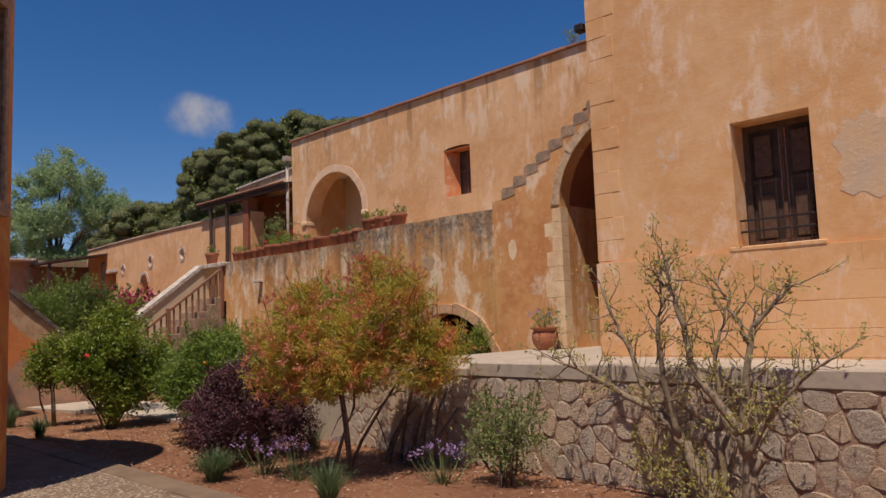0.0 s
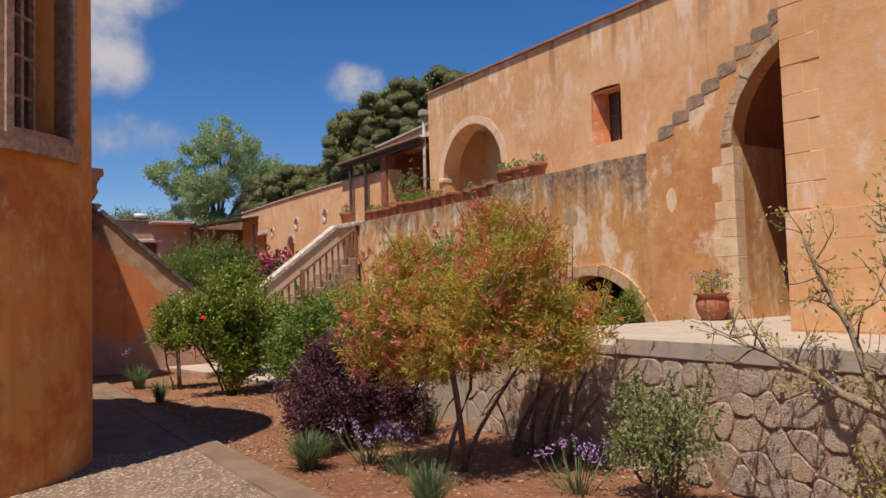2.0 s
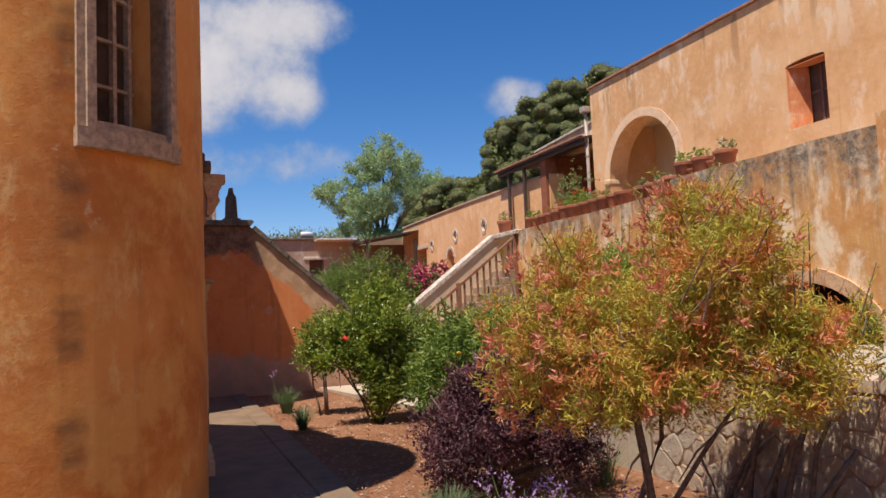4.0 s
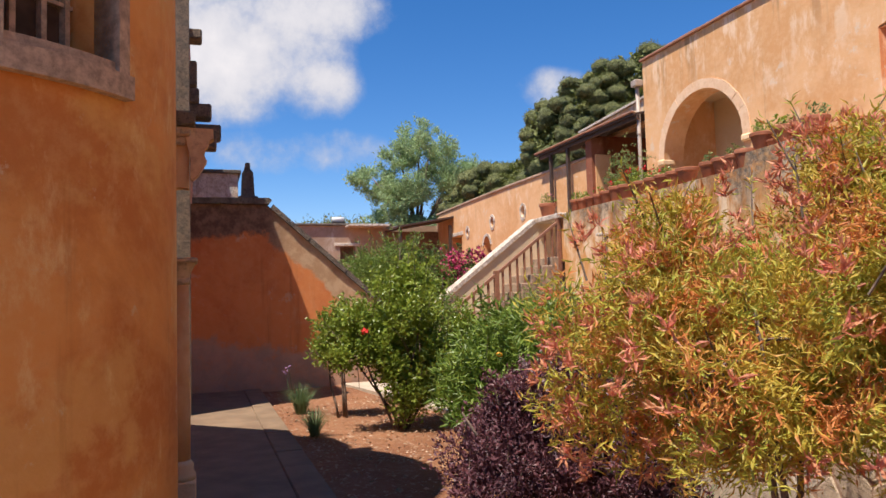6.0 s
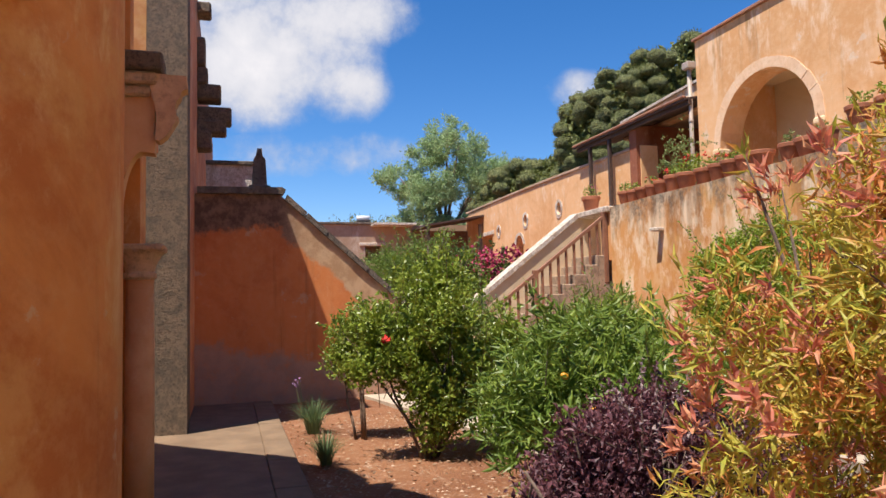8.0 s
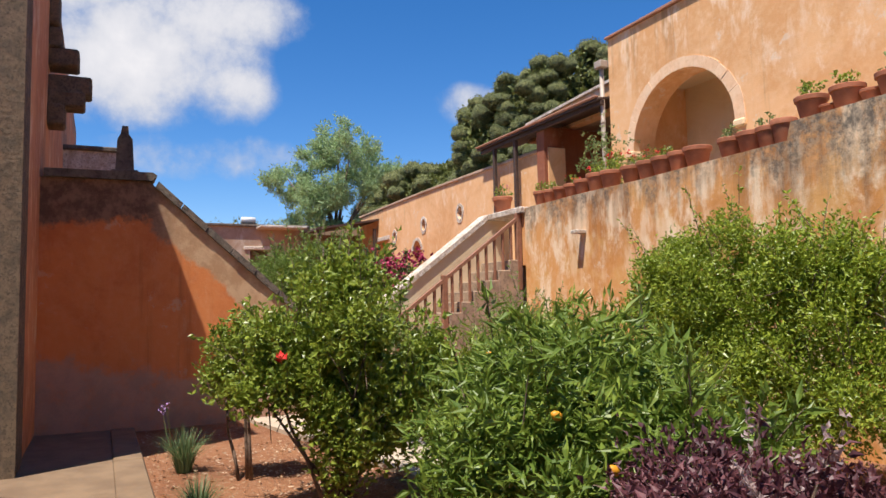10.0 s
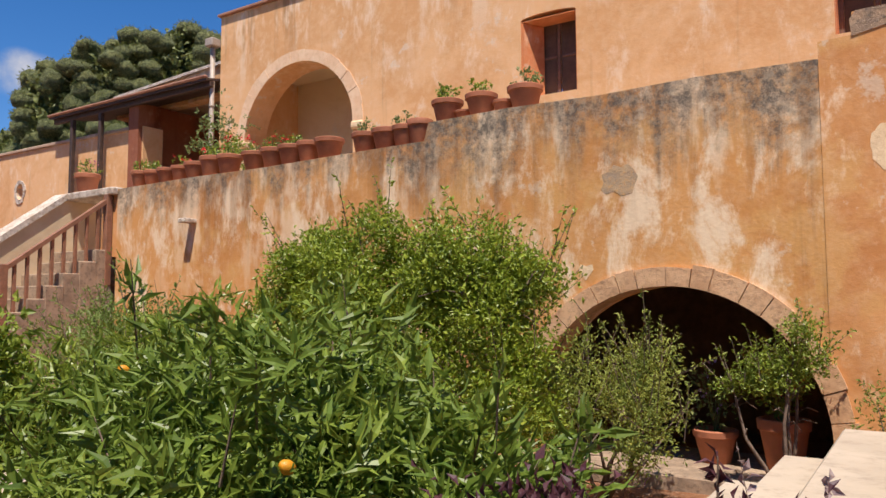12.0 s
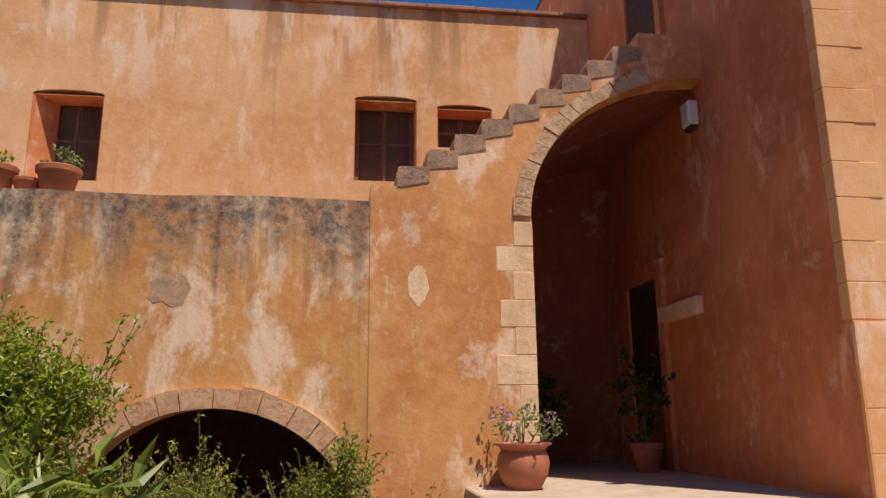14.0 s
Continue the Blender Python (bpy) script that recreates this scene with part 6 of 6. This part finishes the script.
    part("crown", leaf_mesh("crown", p, d + np.array([0, 0, 0.3]), leaf, aspect, mat, rng), None, th)
    return th


pl = [(*far_at(145.5, 14.2, 35), 3.2, 3.2, 2.3), (*far_at(149.5, 13.0, 34.5), 2.6, 2.6, 2.2), (*far_at(152.0, 11.4, 34.5), 1.9, 1.9, 2.2), (*far_at(152.3, 8.4, 34.5), 1.8, 1.8, 2.0), (*far_at(141, 14.0, 36), 3.4, 3.4, 2.3), (*far_at(136.5, 13.4, 38), 3.6, 3.6, 2.3), (*far_at(147.5, 10.0, 34), 3.4, 3.0, 2.2), (*far_at(142, 10.2, 36), 3.4, 3.4, 2.2)]
far_tree("stone_pine", "dark dense stone pine behind the court wall", (-35.0, 21.5, 0), pl, 0, 0.12, 0.26, L_PINE, 21, 0.4, dense=85)
pl = [(*far_at(157.3, 8.2, 38), 2.1, 2.1, 1.35), (*far_at(159.3, 7.0, 39), 1.5, 1.5, 1.0), (*far_at(155.2, 8.0, 37), 2.0, 2.0, 1.5)]
far_tree("stone_pine", "lower dark stone pine behind the court wall", (-40.0, 17.8, 0), pl, 0, 0.12, 0.26, L_PINE, 22, 0.3, dense=85)
gl = [(*far_at(162.6, 11.6, 52), 2.7, 2.4, 1.5), (*far_at(164.4, 9.2, 52), 2.6, 2.4, 1.6), (*far_at(161.0, 8.6, 52), 2.3, 2.3, 1.6), (*far_at(167.2, 9.4, 52), 1.6, 1.5, 1.0), (*far_at(166.0, 7.4, 52), 2.2, 2.0, 1.4), (*far_at(163.2, 6.8, 52), 2.8, 2.4, 1.6), (*far_at(160.2, 10.3, 52), 1.3, 1.3, 0.9), (*far_at(163.4, 13.0, 52), 1.4, 1.4, 0.7), (*far_at(165.0, 11.0, 52), 1.6, 1.4, 0.9), (*far_at(162.0, 5.4, 52), 2.6, 2.4, 1.5), (*far_at(165.4, 5.4, 52), 2.2, 2.2, 1.3)]
far_tree("chinaberry_tree", "light green feathery tree beyond the far building", (-55.0, 17.5, 0), gl, 70000, 0.26, 0.3, L_CHINA, 23, 0.3, 12, 0.14, 13, 0.3)
tl = [(*far_at(159.8, 5.6, 60), 2.0, 2.0, 1.6), (*far_at(170, 5.0, 70), 4.0, 4.0, 1.6)]
far_tree("distant_tree", "low distant green tree on the skyline", (-64, 22, 0), tl, 7000, 0.34, 0.3, L_PINE, 24, 0.3, 10, 0.25, 0, 0.5)


# ---- rubble stones of the platform front ----
def clip_cell(poly, px, pz, qx, qz):
    """The part of a polygon nearer to p than to q."""
    mx, mz, nx, nz = (px + qx) / 2, (pz + qz) / 2, qx - px, qz - pz
    outp = []
    for (ax, az), (bx, bz) in zip(poly, poly[1:] + poly[:1]):
        da, db = (ax - mx) * nx + (az - mz) * nz, (bx - mx) * nx + (bz - mz) * nz
        if da <= 0:
            outp.append((ax, az))
        if (da < 0) != (db < 0):
            t = da / (da - db)
            outp.append((ax + (bx - ax) * t, az + (bz - az) * t))
    return outp


def rubble(parent, x0, x1, z0, z1, y, seed, size=0.29):
    rng = random.Random(seed)
    seeds = []
    nx, nz = int((x1 - x0) / size), max(2, round((z1 - z0) / (size * 0.82)))
    for j in range(nz):
        for i in range(nx):
            seeds.append((x0 + (i + 0.5 + (0.5 if j % 2 else 0) * 0.9 + rng.uniform(-0.46, 0.46)) * (x1 - x0) / nx, z0 + (j + 0.5 + rng.uniform(-0.42, 0.42)) * (z1 - z0) / nz))
    for px, pz in seeds:
        cell = [(x0, z0), (x1, z0), (x1, z1), (x0, z1)]
        for qx, qz in seeds:
            if (qx, qz) != (px, pz) and abs(qx - px) < 1.2 and cell:
                cell = clip_cell(cell, px, pz, qx, qz)
        if len(cell) < 3:
            continue
        cx, cz = sum(c[0] for c in cell) / len(cell), sum(c[1] for c in cell) / len(cell)
        # cut the corners, so that the stones are rounded
        soft = []
        for k, c in enumerate(cell):
            a, b = cell[k - 1], cell[(k + 1) % len(cell)]
            soft += [(c[0] + (a[0] - c[0]) * 0.22, c[1] + (a[1] - c[1]) * 0.22), (c[0] + (b[0] - c[0]) * 0.22, c[1] + (b[1] - c[1]) * 0.22)]
        bm = bmesh.new()
        proud, tight = rng.uniform(0.004, 0.018), rng.uniform(0.9, 1.0)
        ax, az = rng.uniform(-0.05, 0.05), rng.uniform(-0.05, 0.05)
        rings = []
        for s, yy in ((tight, 0.03), (tight * 0.985, -proud * 0.5), (tight * 0.9, -proud)):
            rings.append([bm.verts.new((cx + (u - cx) * s, y + yy + (ax * (u - cx) + az * (v - cz)) * (yy < 0), cz + (v - cz) * s)) for u, v in soft])
        for r0, r1 in zip(rings, rings[1:]):
            for k in range(len(soft)):
                bm.faces.new((r0[k], r0[(k + 1) % len(soft)], r1[(k + 1) % len(soft)], r1[k]))
        bm.faces.new(rings[-1])
        part("stone", bm, RUBBLE, parent)


rubble(platform, -5.79, 0.6, -0.04, 0.945, 6.24, 5, 0.25)
rubble(platform, -8.12, -5.8, -0.04, 0.935, 6.24, 6, 0.23)

# ---- pebbles of the path and small stones on the soil ----
def pebble_field(name, x0, x1, y0, y1, n, z, rng, mat, size, label, near=None, parent=None):
    verts, faces = [], []
    base = [(1, 0, 0), (0.5, 0.87, 0), (-0.5, 0.87, 0), (-1, 0, 0), (-0.5, -0.87, 0), (0.5, -0.87, 0), (0.45, 0.3, 0.55), (-0.45, 0.35, 0.55), (0, -0.55, 0.55)]
    tris = [(0, 1, 6), (1, 2, 7), (1, 7, 6), (2, 3, 7), (3, 4, 8), (3, 8, 7), (4, 5, 8), (5, 0, 6), (5, 6, 8), (6, 7, 8)]
    for i in range(n):
        x, y = rng.uniform(x0, x1), rng.uniform(y0, y1)
        s, a, q = size * rng.uniform(0.6, 1.3), rng.uniform(0, math.tau), rng.uniform(0.55, 0.9)
        k = len(verts)
        for u, v, w in base:
            verts.append((x + s * (u * math.cos(a) - v * q * math.sin(a)), y + s * (u * math.sin(a) + v * q * math.cos(a)), z + s * w * 0.7 - 0.004))
        faces += [(k + p, k + q2, k + r) for p, q2, r in tris]
    me = bpy.data.meshes.new(name)
    me.from_pydata(verts, [], faces)
    me.materials.append(mat)
    ob = part(name, me, None, parent)
    return tagged(ob, label, kind="stuff")


rng = np.random.default_rng(77)
PEBBLE2 = Mat("mixed_pebbles", 0.8)
PEBBLE2.color(PEBBLE2.mix(PEBBLE2.island(), (0.20, 0.14, 0.09), (0.44, 0.34, 0.24)))
SOILSTONE = Mat("soil_stones", 0.9)
SOILSTONE.color(SOILSTONE.mix(SOILSTONE.island(), (0.26, 0.13, 0.075), (0.55, 0.40, 0.28)))
pebble_field("pebbles", -9.15, 1.5, 0.6, 3.34, 24000, 0.010, rng, PEBBLE2.m, 0.022, "rounded river pebbles set in the path", parent=path)
pb = [mesh_from("pebble", lathe([(s * 0.9, 0), (s, s * 0.25), (s * 0.7, s * 0.55), (s * 0.2, s * 0.68)], 7), PEBBLE2.m, True) for s in (0.019, 0.024, 0.029)]
for i in range(280):
    ob = part("pebble", pb[i % 3], None, path)
    ob.matrix_local = pose(rng.uniform(-9.1, -5.2), rng.uniform(2.2, 3.34), 0.01, 0, 0, rng.uniform(0, 360)) @ Matrix.Diagonal((1, rng.uniform(0.6, 0.95), 0.7, 1))
tagged(pebble_field("soil_stones", -17.5, -1.0, 3.72, 9.8, 9000, -0.03, rng, SOILSTONE.m, 0.016, "small stones and clods on red soil"), category="stones")
rng2 = np.random.default_rng(78)
q = np.stack([rng2.uniform(-16, -1.5, 5000), rng2.uniform(3.7, 9.5, 5000), np.full(5000, 0.0)], 1)
dl = rng2.normal(0, 1, (5000, 3)) * [1, 1, 0.15]
LITTER = foliage("dry_leaf_litter", [(0.30, 0.17, 0.09), (0.45, 0.30, 0.18)], trans=0.1)
tagged(part("leaf_litter", leaf_mesh("leaf_litter", q, dl, 0.05, 0.4, LITTER, rng2, 0.1, 0.05), None), "dry fallen leaves on the soil", "leaf litter", kind="stuff")
